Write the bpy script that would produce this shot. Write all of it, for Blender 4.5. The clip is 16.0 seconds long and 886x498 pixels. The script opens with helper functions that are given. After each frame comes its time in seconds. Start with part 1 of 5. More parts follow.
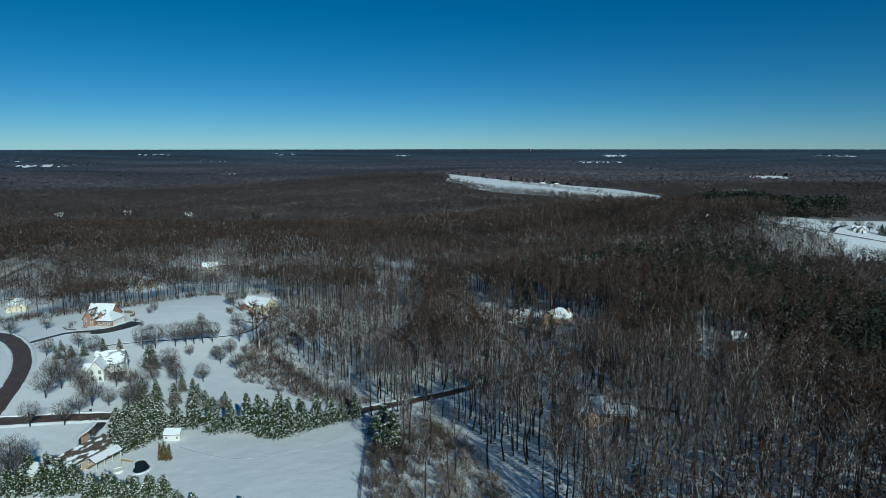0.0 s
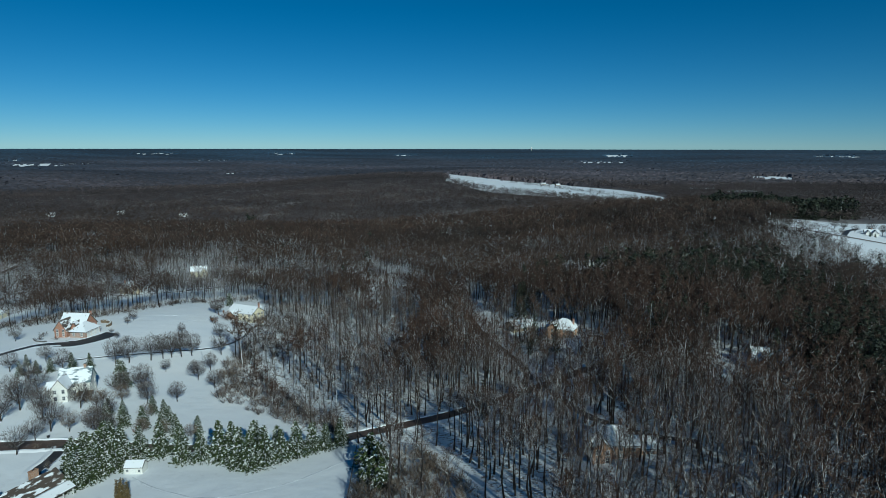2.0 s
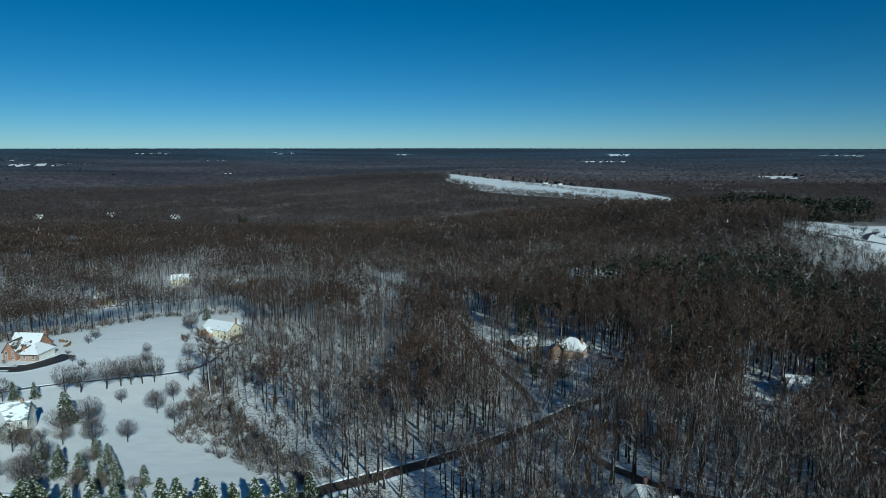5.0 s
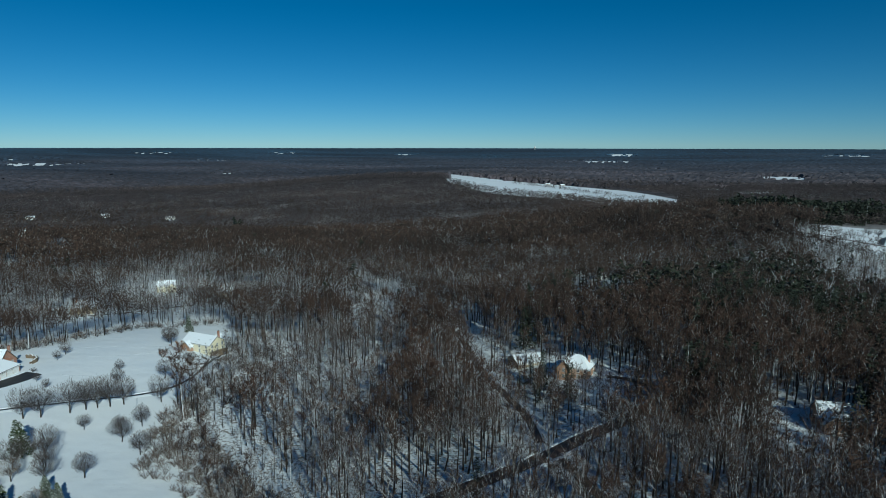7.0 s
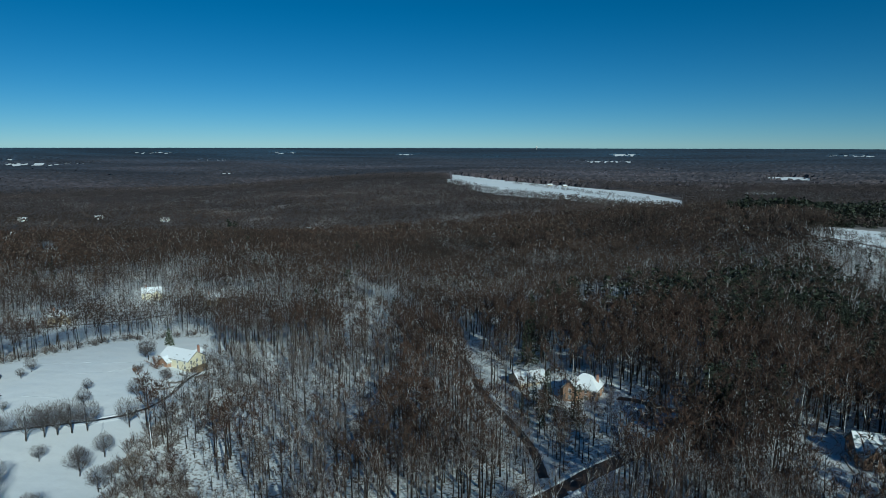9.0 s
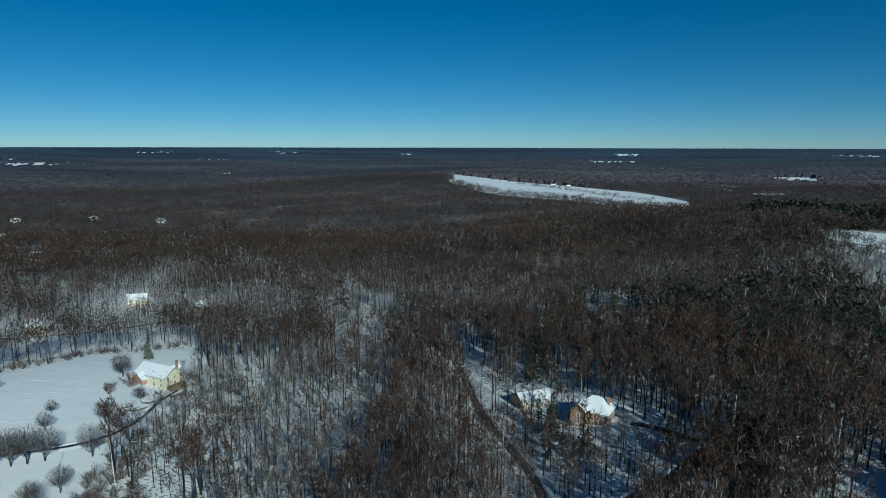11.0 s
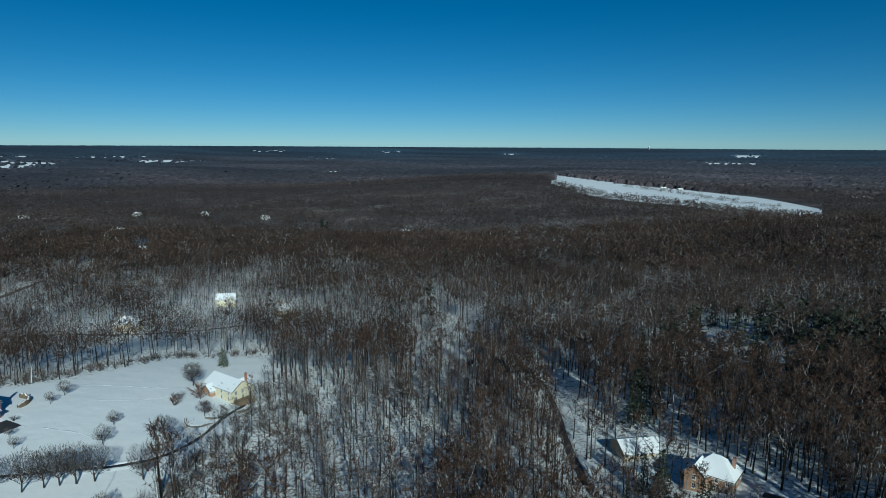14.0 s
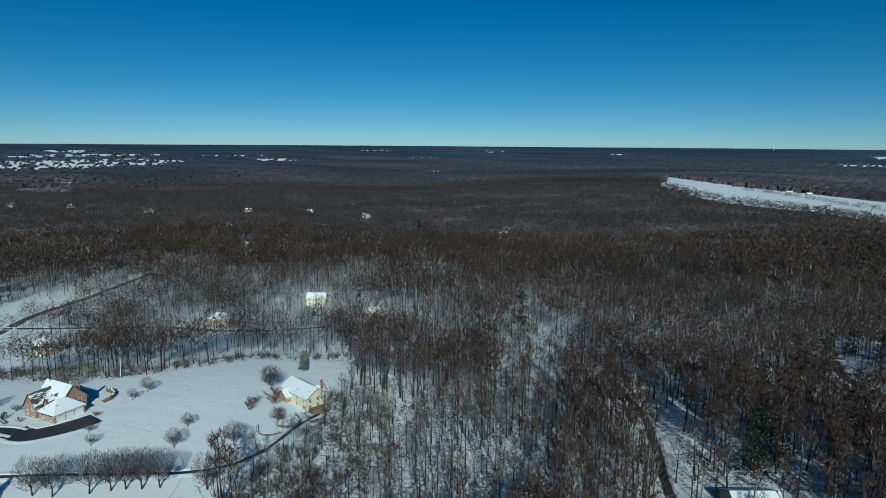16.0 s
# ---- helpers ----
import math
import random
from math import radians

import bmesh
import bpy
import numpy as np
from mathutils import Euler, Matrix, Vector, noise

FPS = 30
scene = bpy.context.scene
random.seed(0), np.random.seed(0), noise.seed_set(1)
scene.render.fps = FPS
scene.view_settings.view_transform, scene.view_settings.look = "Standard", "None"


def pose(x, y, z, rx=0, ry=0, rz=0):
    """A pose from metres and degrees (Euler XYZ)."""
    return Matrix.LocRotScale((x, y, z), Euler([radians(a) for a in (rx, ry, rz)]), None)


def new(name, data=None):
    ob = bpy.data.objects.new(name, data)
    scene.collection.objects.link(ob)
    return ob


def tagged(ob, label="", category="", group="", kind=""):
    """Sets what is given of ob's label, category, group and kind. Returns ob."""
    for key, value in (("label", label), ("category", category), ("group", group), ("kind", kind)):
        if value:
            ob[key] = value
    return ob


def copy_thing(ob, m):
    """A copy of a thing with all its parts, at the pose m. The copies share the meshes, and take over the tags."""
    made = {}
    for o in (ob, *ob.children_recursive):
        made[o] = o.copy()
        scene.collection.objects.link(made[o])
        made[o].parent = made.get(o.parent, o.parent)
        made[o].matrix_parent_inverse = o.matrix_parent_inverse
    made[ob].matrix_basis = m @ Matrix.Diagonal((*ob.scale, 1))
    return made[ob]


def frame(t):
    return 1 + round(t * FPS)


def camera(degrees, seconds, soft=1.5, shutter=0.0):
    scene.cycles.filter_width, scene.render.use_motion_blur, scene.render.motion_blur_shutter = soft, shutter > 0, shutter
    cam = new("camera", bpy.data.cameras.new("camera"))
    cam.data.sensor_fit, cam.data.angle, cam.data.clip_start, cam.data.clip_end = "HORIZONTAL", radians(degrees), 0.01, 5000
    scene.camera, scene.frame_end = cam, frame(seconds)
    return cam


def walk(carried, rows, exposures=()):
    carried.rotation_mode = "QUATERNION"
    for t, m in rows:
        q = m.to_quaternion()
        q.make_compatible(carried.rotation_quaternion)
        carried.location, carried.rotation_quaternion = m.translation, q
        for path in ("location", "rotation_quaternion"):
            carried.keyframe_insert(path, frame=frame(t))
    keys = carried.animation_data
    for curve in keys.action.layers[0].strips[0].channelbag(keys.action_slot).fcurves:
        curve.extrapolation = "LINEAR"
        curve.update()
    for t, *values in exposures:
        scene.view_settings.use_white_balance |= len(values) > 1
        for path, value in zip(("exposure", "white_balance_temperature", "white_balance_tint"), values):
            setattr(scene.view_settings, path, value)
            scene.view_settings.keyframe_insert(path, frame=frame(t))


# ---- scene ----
cam = camera(71.35, 16.0, soft=0.5)
PATH = [
    (0.0, pose(0.00, 0.00, 110.00, 80.589, 0, 5.782) @ pose(0, 0, 0, 0, 0, -0.033)),
    (0.5, pose(-0.09, 5.41, 110.00, 80.544, 0, 5.816) @ pose(0, 0, 0, 0, 0, 0.017)),
    (1.0, pose(-0.17, 10.82, 110.00, 80.559, 0, 5.803) @ pose(0, 0, 0, 0, 0, 0.036)),
    (1.5, pose(-0.23, 16.24, 110.01, 80.573, 0, 5.803) @ pose(0, 0, 0, 0, 0, 0.048)),
    (2.0, pose(-0.28, 21.66, 110.02, 80.567, 0, 5.818) @ pose(0, 0, 0, 0, 0, 0.093)),
    (2.5, pose(-0.31, 27.09, 110.05, 80.581, 0, 5.819) @ pose(0, 0, 0, 0, 0, 0.101)),
    (3.0, pose(-0.32, 32.54, 110.08, 80.579, 0, 5.840) @ pose(0, 0, 0, 0, 0, 0.093)),
    (3.5, pose(-0.31, 38.00, 110.14, 80.559, 0, 5.857) @ pose(0, 0, 0, 0, 0, 0.088)),
    (4.0, pose(-0.29, 43.49, 110.22, 80.533, 0, 5.873) @ pose(0, 0, 0, 0, 0, 0.037)),
    (6.5, pose(-0.07, 71.29, 111.12, 80.472, 0, 6.050) @ pose(0, 0, 0, 0, 0, 0.085)),
    (7.0, pose(-0.04, 76.86, 111.27, 80.472, 0, 6.093) @ pose(0, 0, 0, 0, 0, 0.091)),
    (7.5, pose(-0.03, 82.41, 111.41, 80.468, 0, 6.103) @ pose(0, 0, 0, 0, 0, 0.086)),
    (8.0, pose(-0.01, 87.96, 111.52, 80.452, 0, 6.149) @ pose(0, 0, 0, 0, 0, 0.096)),
    (8.5, pose(-0.00, 93.49, 111.61, 80.437, 0, 6.235) @ pose(0, 0, 0, 0, 0, 0.083)),
    (9.0, pose(0.00, 99.00, 111.69, 80.453, 0, 6.247) @ pose(0, 0, 0, 0, 0, 0.100)),
    (10.6, pose(-0.03, 116.55, 111.89, 80.42, 0, 6.38) @ pose(0, 0, 0, 0, 0, 0.12)),
    (11.1, pose(-0.05, 122.00, 111.94, 80.41, 0, 6.55) @ pose(0, 0, 0, 0, 0, 0.13)),
    (11.5, pose(-0.06, 126.36, 111.98, 80.401, 0, 7.005) @ pose(0, 0, 0, 0, 0, 0.143)),
    (12.0, pose(-0.11, 131.80, 112.02, 80.396, 0, 8.295) @ pose(0, 0, 0, 0, 0, 0.182)),
    (12.5, pose(-0.18, 137.22, 112.05, 80.400, 0, 9.822) @ pose(0, 0, 0, 0, 0, 0.233)),
    (13.0, pose(-0.27, 142.61, 112.07, 80.392, 0, 11.743) @ pose(0, 0, 0, 0, 0, 0.272)),
    (13.5, pose(-0.40, 147.96, 112.07, 80.382, 0, 13.881) @ pose(0, 0, 0, 0, 0, 0.309)),
    (14.0, pose(-0.56, 153.28, 112.04, 80.359, 0, 15.912) @ pose(0, 0, 0, 0, 0, 0.328)),
    (14.5, pose(-0.76, 158.58, 111.98, 80.332, 0, 17.886) @ pose(0, 0, 0, 0, 0, 0.341)),
    (15.0, pose(-0.99, 163.84, 111.91, 80.327, 0, 20.151) @ pose(0, 0, 0, 0, 0, 0.352)),
    (15.5, pose(-1.25, 169.10, 111.82, 80.297, 0, 22.841) @ pose(0, 0, 0, 0, 0, 0.366)),
    (16.0, pose(-1.51, 174.34, 111.72, 80.280, 0, 25.485) @ pose(0, 0, 0, 0, 0, 0.403)),
]
walk(cam, PATH, exposures=[(0.0, -0.40, 5320, -10), (16.0, -0.40, 5320, -10)])

# ---- light ----
SUN_AZ, SUN_EL = 148.0, 27.5
sun_dir = Vector((math.sin(radians(SUN_AZ)) * math.cos(radians(SUN_EL)), math.cos(radians(SUN_AZ)) * math.cos(radians(SUN_EL)), math.sin(radians(SUN_EL))))
sun = new("sun", bpy.data.lights.new("sun", "SUN"))
sun.data.energy, sun.data.angle, sun.data.color = 5.0, radians(0.53), (1.0, 0.91, 0.78)
sun.rotation_euler = sun_dir.to_track_quat("Z", "Y").to_euler()
sun.location = (200, -300, 400)
world = bpy.data.worlds.new("sky")
scene.world = world
world.use_nodes = True
wn = world.node_tree.nodes
sky = wn.new("ShaderNodeTexSky")
sky.sky_type, sky.sun_disc = "NISHITA", False
sky.sun_elevation, sky.sun_rotation = radians(SUN_EL), radians(SUN_AZ)
sky.altitude, sky.air_density, sky.dust_density, sky.ozone_density = 150, 0.6, 0.0, 5.0
wn["Background"].inputs["Strength"].default_value = 0.065
deep = wn.new("ShaderNodeHueSaturation")
deep.inputs["Hue"].default_value, deep.inputs["Saturation"].default_value = 0.491, 1.22
world.node_tree.links.new(sky.outputs[0], deep.inputs["Color"])
world.node_tree.links.new(deep.outputs[0], wn["Background"].inputs["Color"])


# ---- materials ----
def material(name, rough=0.8, metal=0.0):
    m = bpy.data.materials.new(name)
    m.use_nodes = True
    b = m.node_tree.nodes["Principled BSDF"]
    b.inputs["Roughness"].default_value, b.inputs["Metallic"].default_value = rough, metal
    return m, m.node_tree.nodes, m.node_tree.links, b


def noise_node(n, l, scale, detail=4.0, coord="Object", stretch=None):
    tex = n.new("ShaderNodeTexNoise")
    tex.inputs["Scale"].default_value, tex.inputs["Detail"].default_value = scale, detail
    src = n.new("ShaderNodeTexCoord").outputs[coord]
    if stretch:
        mp = n.new("ShaderNodeMapping")
        mp.inputs["Scale"].default_value = stretch
        l.new(src, mp.inputs["Vector"])
        src = mp.outputs[0]
    l.new(src, tex.inputs["Vector"])
    return tex.outputs["Fac"]


def ramp(n, l, fac, *stops):
    r = n.new("ShaderNodeValToRGB")
    els = r.color_ramp.elements
    while len(els) < len(stops):
        els.new(0.5)
    for e, (p, c) in zip(els, stops):
        e.position, e.color = p, (*c, 1)
    l.new(fac, r.inputs["Fac"])
    return r.outputs["Color"]


def blend(n, l, fac, a, b, mode="MIX"):
    x = n.new("ShaderNodeMix")
    x.data_type, x.blend_type = "RGBA", mode
    for sock, v in ((x.inputs["Factor"], fac), (x.inputs["A"], a), (x.inputs["B"], b)):
        if isinstance(v, (int, float)):
            sock.default_value = v
        elif isinstance(v, tuple):
            sock.default_value = (*v, 1)
        else:
            l.new(v, sock)
    return x.outputs["Result"]


def bump(n, l, b, height, strength, distance):
    k = n.new("ShaderNodeBump")
    k.inputs["Strength"].default_value, k.inputs["Distance"].default_value = strength, distance
    l.new(height, k.inputs["Height"])
    l.new(k.outputs[0], b.inputs["Normal"])


def maths(n, l, op, a, b):
    x = n.new("ShaderNodeMath")
    x.operation = op
    for sock, v in zip(x.inputs, (a, b)):
        if isinstance(v, (int, float)):
            sock.default_value = v
        else:
            l.new(v, sock)
    return x.outputs[0]


def upness(n, l, lo, hi):
    """0 to 1 as a face turns upward: where snow can lie."""
    s = n.new("ShaderNodeSeparateXYZ")
    l.new(n.new("ShaderNodeNewGeometry").outputs["Normal"], s.inputs[0])
    r = n.new("ShaderNodeMapRange")
    r.inputs["From Min"].default_value, r.inputs["From Max"].default_value = lo, hi
    l.new(s.outputs["Z"], r.inputs["Value"])
    return r.outputs[0]


def plain(name, colour, rough=0.8, scale=1.5, vary=0.25, relief=0.0, metal=0.0):
    """A surface of one colour with soft large stains and a fine grain."""
    m, n, l, b = material(name, rough, metal)
    dark = tuple(c * (1 - vary) for c in colour)
    light = tuple(min(1, c * (1 + vary * 0.6)) for c in colour)
    base = ramp(n, l, noise_node(n, l, scale), (0.3, dark), (0.7, light))
    fine = ramp(n, l, noise_node(n, l, scale * 14, 3), (0.3, (0.86,) * 3), (0.7, (1.0,) * 3))
    l.new(blend(n, l, 1.0, base, fine, "MULTIPLY"), b.inputs["Base Color"])
    if relief:
        bump(n, l, b, noise_node(n, l, scale * 8), 0.5, relief)
    return m


SNOW = (0.80, 0.83, 0.87)


def snow_material(name, litter=0.0):
    m, n, l, b = material(name, 0.7)
    c = ramp(n, l, noise_node(n, l, 0.035, 5), (0.3, (0.76, 0.80, 0.85)), (0.7, (0.83, 0.85, 0.88)))
    if litter:
        f = ramp(n, l, noise_node(n, l, 0.35, 6), (0.5, (0, 0, 0)), (0.5 + litter, (1, 1, 1)))
        c = blend(n, l, f, c, (0.22, 0.17, 0.13))
    l.new(c, b.inputs["Base Color"])
    bump(n, l, b, noise_node(n, l, 0.25, 6), 0.35, 0.5)
    return m


def ground_material():
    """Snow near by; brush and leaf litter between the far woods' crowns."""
    m, n, l, b = material("snow_ground", 0.75)
    c = ramp(n, l, noise_node(n, l, 0.03, 5), (0.3, (0.76, 0.80, 0.85)), (0.7, (0.84, 0.86, 0.88)))
    tracks = ramp(n, l, noise_node(n, l, 0.5, 7), (0.62, (0, 0, 0)), (0.75, (0.35,) * 3))
    c = blend(n, l, tracks, c, (0.62, 0.63, 0.66))
    # under trees: leaf litter, brush, fallen wood through snow; brown also stands for shade
    under = n.new("ShaderNodeAttribute")
    under.attribute_name = "woods"
    spots = ramp(n, l, noise_node(n, l, 0.9, 7), (0.50, (0, 0, 0)), (0.62, (0.85,) * 3))
    brown = ramp(n, l, noise_node(n, l, 3.0, 4), (0.3, (0.07, 0.050, 0.036)), (0.7, (0.19, 0.145, 0.105)))
    c = blend(n, l, blend(n, l, 1.0, spots, under.outputs["Color"], "MULTIPLY"), c, brown)
    vec = n.new("ShaderNodeVectorMath")
    vec.operation = "LENGTH"
    l.new(n.new("ShaderNodeTexCoord").outputs["Object"], vec.inputs[0])
    r = n.new("ShaderNodeMapRange")
    r.inputs["From Min"].default_value, r.inputs["From Max"].default_value = 560, 1150
    l.new(vec.outputs["Value"], r.inputs["Value"])
    brush = ramp(n, l, noise_node(n, l, 0.012, 8), (0.28, (0.052, 0.042, 0.042)), (0.52, (0.095, 0.078, 0.076)), (0.72, (0.24, 0.215, 0.21)))
    l.new(blend(n, l, r.outputs[0], c, brush), b.inputs["Base Color"])
    bump(n, l, b, noise_node(n, l, 0.14, 7), 0.45, 0.8)
    return m


def bark_material(name, dark, light, snow_lo=0.15, snow_hi=0.75, dusted=0.8, stands=0.012):
    """Bark with snow on its upper sides; whole stands of trees hold more of it than others."""
    m, n, l, b = material(name, 0.9)
    c = ramp(n, l, noise_node(n, l, 1.3, 5, stretch=(1, 1, 0.25)), (0.3, dark), (0.7, light))
    isl = n.new("ShaderNodeNewGeometry").outputs["Random Per Island"]
    keep = ramp(n, l, isl, (dusted - 0.02, (0, 0, 0)), (dusted + 0.02, (1, 1, 1)))
    patch = ramp(n, l, noise_node(n, l, 2.2, 3), (0.42, (0, 0, 0)), (0.55, (1, 1, 1)))
    frosty = ramp(n, l, noise_node(n, l, stands, 4), (0.38, (0.42,) * 3), (0.56, (1, 1, 1)))
    lie = maths(n, l, "MULTIPLY", upness(n, l, snow_lo, snow_hi), patch)
    lie = maths(n, l, "MULTIPLY", maths(n, l, "MAXIMUM", lie, maths(n, l, "MULTIPLY", keep, 0.75)), frosty)
    l.new(blend(n, l, lie, c, SNOW), b.inputs["Base Color"])
    return m


def twig_material(name, dark, light, dusted=0.86, patches=0.03, dust=SNOW, bands=None, spread=(0.55, 1.6), round_off=0.6):
    """Fine twigs, some stands frosted; tones vary by stand, and bands imitate slope shading."""
    m, n, l, b = material(name, 0.9)
    isl = n.new("ShaderNodeNewGeometry").outputs["Random Per Island"]
    c = ramp(n, l, isl, (0.0, dark), (1.0, light))
    frost = ramp(n, l, isl, (dusted - 0.01, (0, 0, 0)), (dusted, (0.6,) * 3), (1.0, (1, 1, 1)))
    stand = noise_node(n, l, patches, 5, stretch=bands)
    where = ramp(n, l, stand, (0.46, (0.1,) * 3), (0.60, (1, 1, 1)))
    lo, hi = spread
    big = ramp(n, l, stand, (0.34, (lo, lo, lo * 1.03)), (0.5, (1.0, 0.97, 0.94)), (0.68, (hi, hi * 0.93, hi * 0.85)))
    c = blend(n, l, 1.0, c, big, "MULTIPLY")
    l.new(blend(n, l, blend(n, l, 1.0, frost, where, "MULTIPLY"), c, dust), b.inputs["Base Color"])
    # bunches of round twigs scatter light more evenly than flat faces
    up = n.new("ShaderNodeMix")
    up.data_type = "VECTOR"
    up.inputs["Factor"].default_value = round_off
    l.new(n.new("ShaderNodeNewGeometry").outputs["Normal"], up.inputs[4])
    up.inputs[5].default_value = (0.0, 0.0, 1.0)
    unit = n.new("ShaderNodeVectorMath")
    unit.operation = "NORMALIZE"
    l.new(up.outputs[1], unit.inputs[0])
    l.new(unit.outputs[0], b.inputs["Normal"])
    return m


def needle_material(name, dark, light, snowy, cap=SNOW):
    m, n, l, b = material(name, 0.75)
    isl = n.new("ShaderNodeNewGeometry").outputs["Random Per Island"]
    c = ramp(n, l, isl, (0.0, dark), (1 - snowy - 0.02, light), (1 - snowy, tuple(v * 0.68 for v in cap)), (1.0, cap))
    l.new(c, b.inputs["Base Color"])
    return m


def brick_material(name, a, bb):
    m, n, l, b = material(name, 0.9)
    t = n.new("ShaderNodeTexBrick")
    t.inputs["Scale"].default_value = 1.0
    t.inputs["Brick Width"].default_value, t.inputs["Row Height"].default_value = 0.22, 0.075
    t.inputs["Mortar Size"].default_value = 0.008
    t.inputs["Color1"].default_value, t.inputs["Color2"].default_value, t.inputs["Mortar"].default_value = (*a, 1), (*bb, 1), (0.42, 0.38, 0.34, 1)
    mp = n.new("ShaderNodeMapping")
    mp.inputs["Rotation"].default_value = (radians(90), 0, 0)
    l.new(n.new("ShaderNodeTexCoord").outputs["Object"], mp.inputs["Vector"])
    l.new(mp.outputs[0], t.inputs["Vector"])
    stain = ramp(n, l, noise_node(n, l, 0.5), (0.3, (0.75,) * 3), (0.7, (1, 1, 1)))
    l.new(blend(n, l, 1.0, t.outputs["Color"], stain, "MULTIPLY"), b.inputs["Base Color"])
    return m


def siding_material(name, colour):
    m, n, l, b = material(name, 0.6)
    w = n.new("ShaderNodeTexWave")
    w.bands_direction, w.wave_profile = "Z", "SAW"
    w.inputs["Scale"].default_value = 1.6
    l.new(n.new("ShaderNodeTexCoord").outputs["Object"], w.inputs["Vector"])
    stain = ramp(n, l, noise_node(n, l, 0.6), (0.3, tuple(c * 0.85 for c in colour)), (0.7, colour))
    l.new(stain, b.inputs["Base Color"])
    bump(n, l, b, w.outputs["Fac"], 0.6, 0.02)
    return m


def asphalt_material(name, colour, slush):
    m, n, l, b = material(name, 0.55)
    c = ramp(n, l, noise_node(n, l, 0.4, 6), (0.3, tuple(v * 0.7 for v in colour)), (0.7, tuple(v * 1.25 for v in colour)))
    f = ramp(n, l, noise_node(n, l, 0.22, 6), (0.66, (0, 0, 0)), (0.74, (slush,) * 3))
    l.new(blend(n, l, f, c, (0.5, 0.52, 0.55)), b.inputs["Base Color"])
    bump(n, l, b, noise_node(n, l, 20), 0.3, 0.02)
    return m


def glass_material():
    m, n, l, b = material("window_glass", 0.08)
    b.inputs["Base Color"].default_value = (0.02, 0.03, 0.045, 1)
    b.inputs["Specular IOR Level"].default_value = 0.6
    return m


def roof_snow_material(name, under, cover):
    """Snow on a roof, slid or melted through to the shingles in places."""
    m, n, l, b = material(name, 0.75)
    c = ramp(n, l, noise_node(n, l, 0.7, 8, stretch=(0.5, 1.2, 1.2)), (cover - 0.04, under), (cover + 0.03, SNOW))
    l.new(c, b.inputs["Base Color"])
    bump(n, l, b, noise_node(n, l, 0.8, 5), 0.4, 0.15)
    return m


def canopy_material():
    """Distant bare woods: brown crowns turning blue towards the horizon, with haze painted in."""
    m, n, l, b = material("hazy_distant_canopy", 0.95)
    grain = ramp(n, l, noise_node(n, l, 0.05, 6), (0.35, (0.55,) * 3), (0.55, (1.0,) * 3), (0.74, (1.7,) * 3))
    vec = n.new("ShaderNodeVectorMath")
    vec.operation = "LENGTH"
    # distance from the start sets how much blue haze goes into the colour
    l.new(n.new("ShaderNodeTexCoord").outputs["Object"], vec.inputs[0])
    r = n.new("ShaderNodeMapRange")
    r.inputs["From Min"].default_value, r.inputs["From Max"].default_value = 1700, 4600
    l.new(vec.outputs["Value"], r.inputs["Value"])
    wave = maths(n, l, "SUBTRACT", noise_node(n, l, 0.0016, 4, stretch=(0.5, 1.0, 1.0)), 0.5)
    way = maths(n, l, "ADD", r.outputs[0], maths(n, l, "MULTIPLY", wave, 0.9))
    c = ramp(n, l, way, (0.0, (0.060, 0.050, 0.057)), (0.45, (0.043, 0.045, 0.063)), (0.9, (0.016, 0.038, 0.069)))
    # long stands of lighter and darker crowns, also imitating lit and shaded ridges
    big = ramp(n, l, noise_node(n, l, 0.0032, 6, stretch=(0.3, 1.0, 1.0)), (0.36, (0.5, 0.55, 0.62)), (0.5, (1.0, 1.0, 1.0)), (0.64, (1.6, 1.5, 1.45)))
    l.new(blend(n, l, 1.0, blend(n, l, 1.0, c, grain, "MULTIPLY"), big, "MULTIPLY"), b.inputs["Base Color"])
    bump(n, l, b, noise_node(n, l, 0.09, 4), 0.8, 4.0)
    return m


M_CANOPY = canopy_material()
M_TRACK = plain("trodden_snow", (0.70, 0.73, 0.78), 0.8, 0.8, 0.12)
M_GROUND = ground_material()
M_SNOW = snow_material("snow")
M_FIELD = snow_material("field_snow")
M_ROAD = asphalt_material("wet_asphalt", (0.098, 0.068, 0.054), 0.35)
M_DRIVE = asphalt_material("driveway_asphalt", (0.035, 0.034, 0.036), 0.5)
M_BARK = bark_material("bark", (0.006, 0.0045, 0.0036), (0.030, 0.021, 0.016), 0.3, 0.8, 0.97)
M_LIMB = bark_material("limb_bark", (0.007, 0.005, 0.0038), (0.066, 0.044, 0.031), 0.25, 0.8, 0.70)
M_LIMB_MID = bark_material("woodland_limb_bark", (0.010, 0.008, 0.0065), (0.060, 0.044, 0.035), 0.55, 0.95, 0.80)
M_TWIG = twig_material("twigs", (0.013, 0.0072, 0.0047), (0.092, 0.050, 0.0325), 0.95, 0.02, (0.34, 0.32, 0.30), None, (0.6, 1.25))
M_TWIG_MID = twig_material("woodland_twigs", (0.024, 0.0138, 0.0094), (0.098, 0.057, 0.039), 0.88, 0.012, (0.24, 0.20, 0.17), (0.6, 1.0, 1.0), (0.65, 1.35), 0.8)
# far and hillside twigs: paler, greyer colours with distance haze painted in
M_TWIG_FAR = twig_material("hazy_far_twigs", (0.058, 0.0405, 0.0355), (0.090, 0.064, 0.056), 0.88, 0.0075, (0.30, 0.265, 0.245), (0.4, 1.0, 1.0), (0.75, 1.75), 0.9)
M_TWIG_HILL = twig_material("hazy_hillside_twigs", (0.066, 0.051, 0.054), (0.092, 0.072, 0.077), 0.90, 0.005, (0.28, 0.25, 0.25), (0.35, 1.0, 1.0), (0.75, 1.7), 0.9)
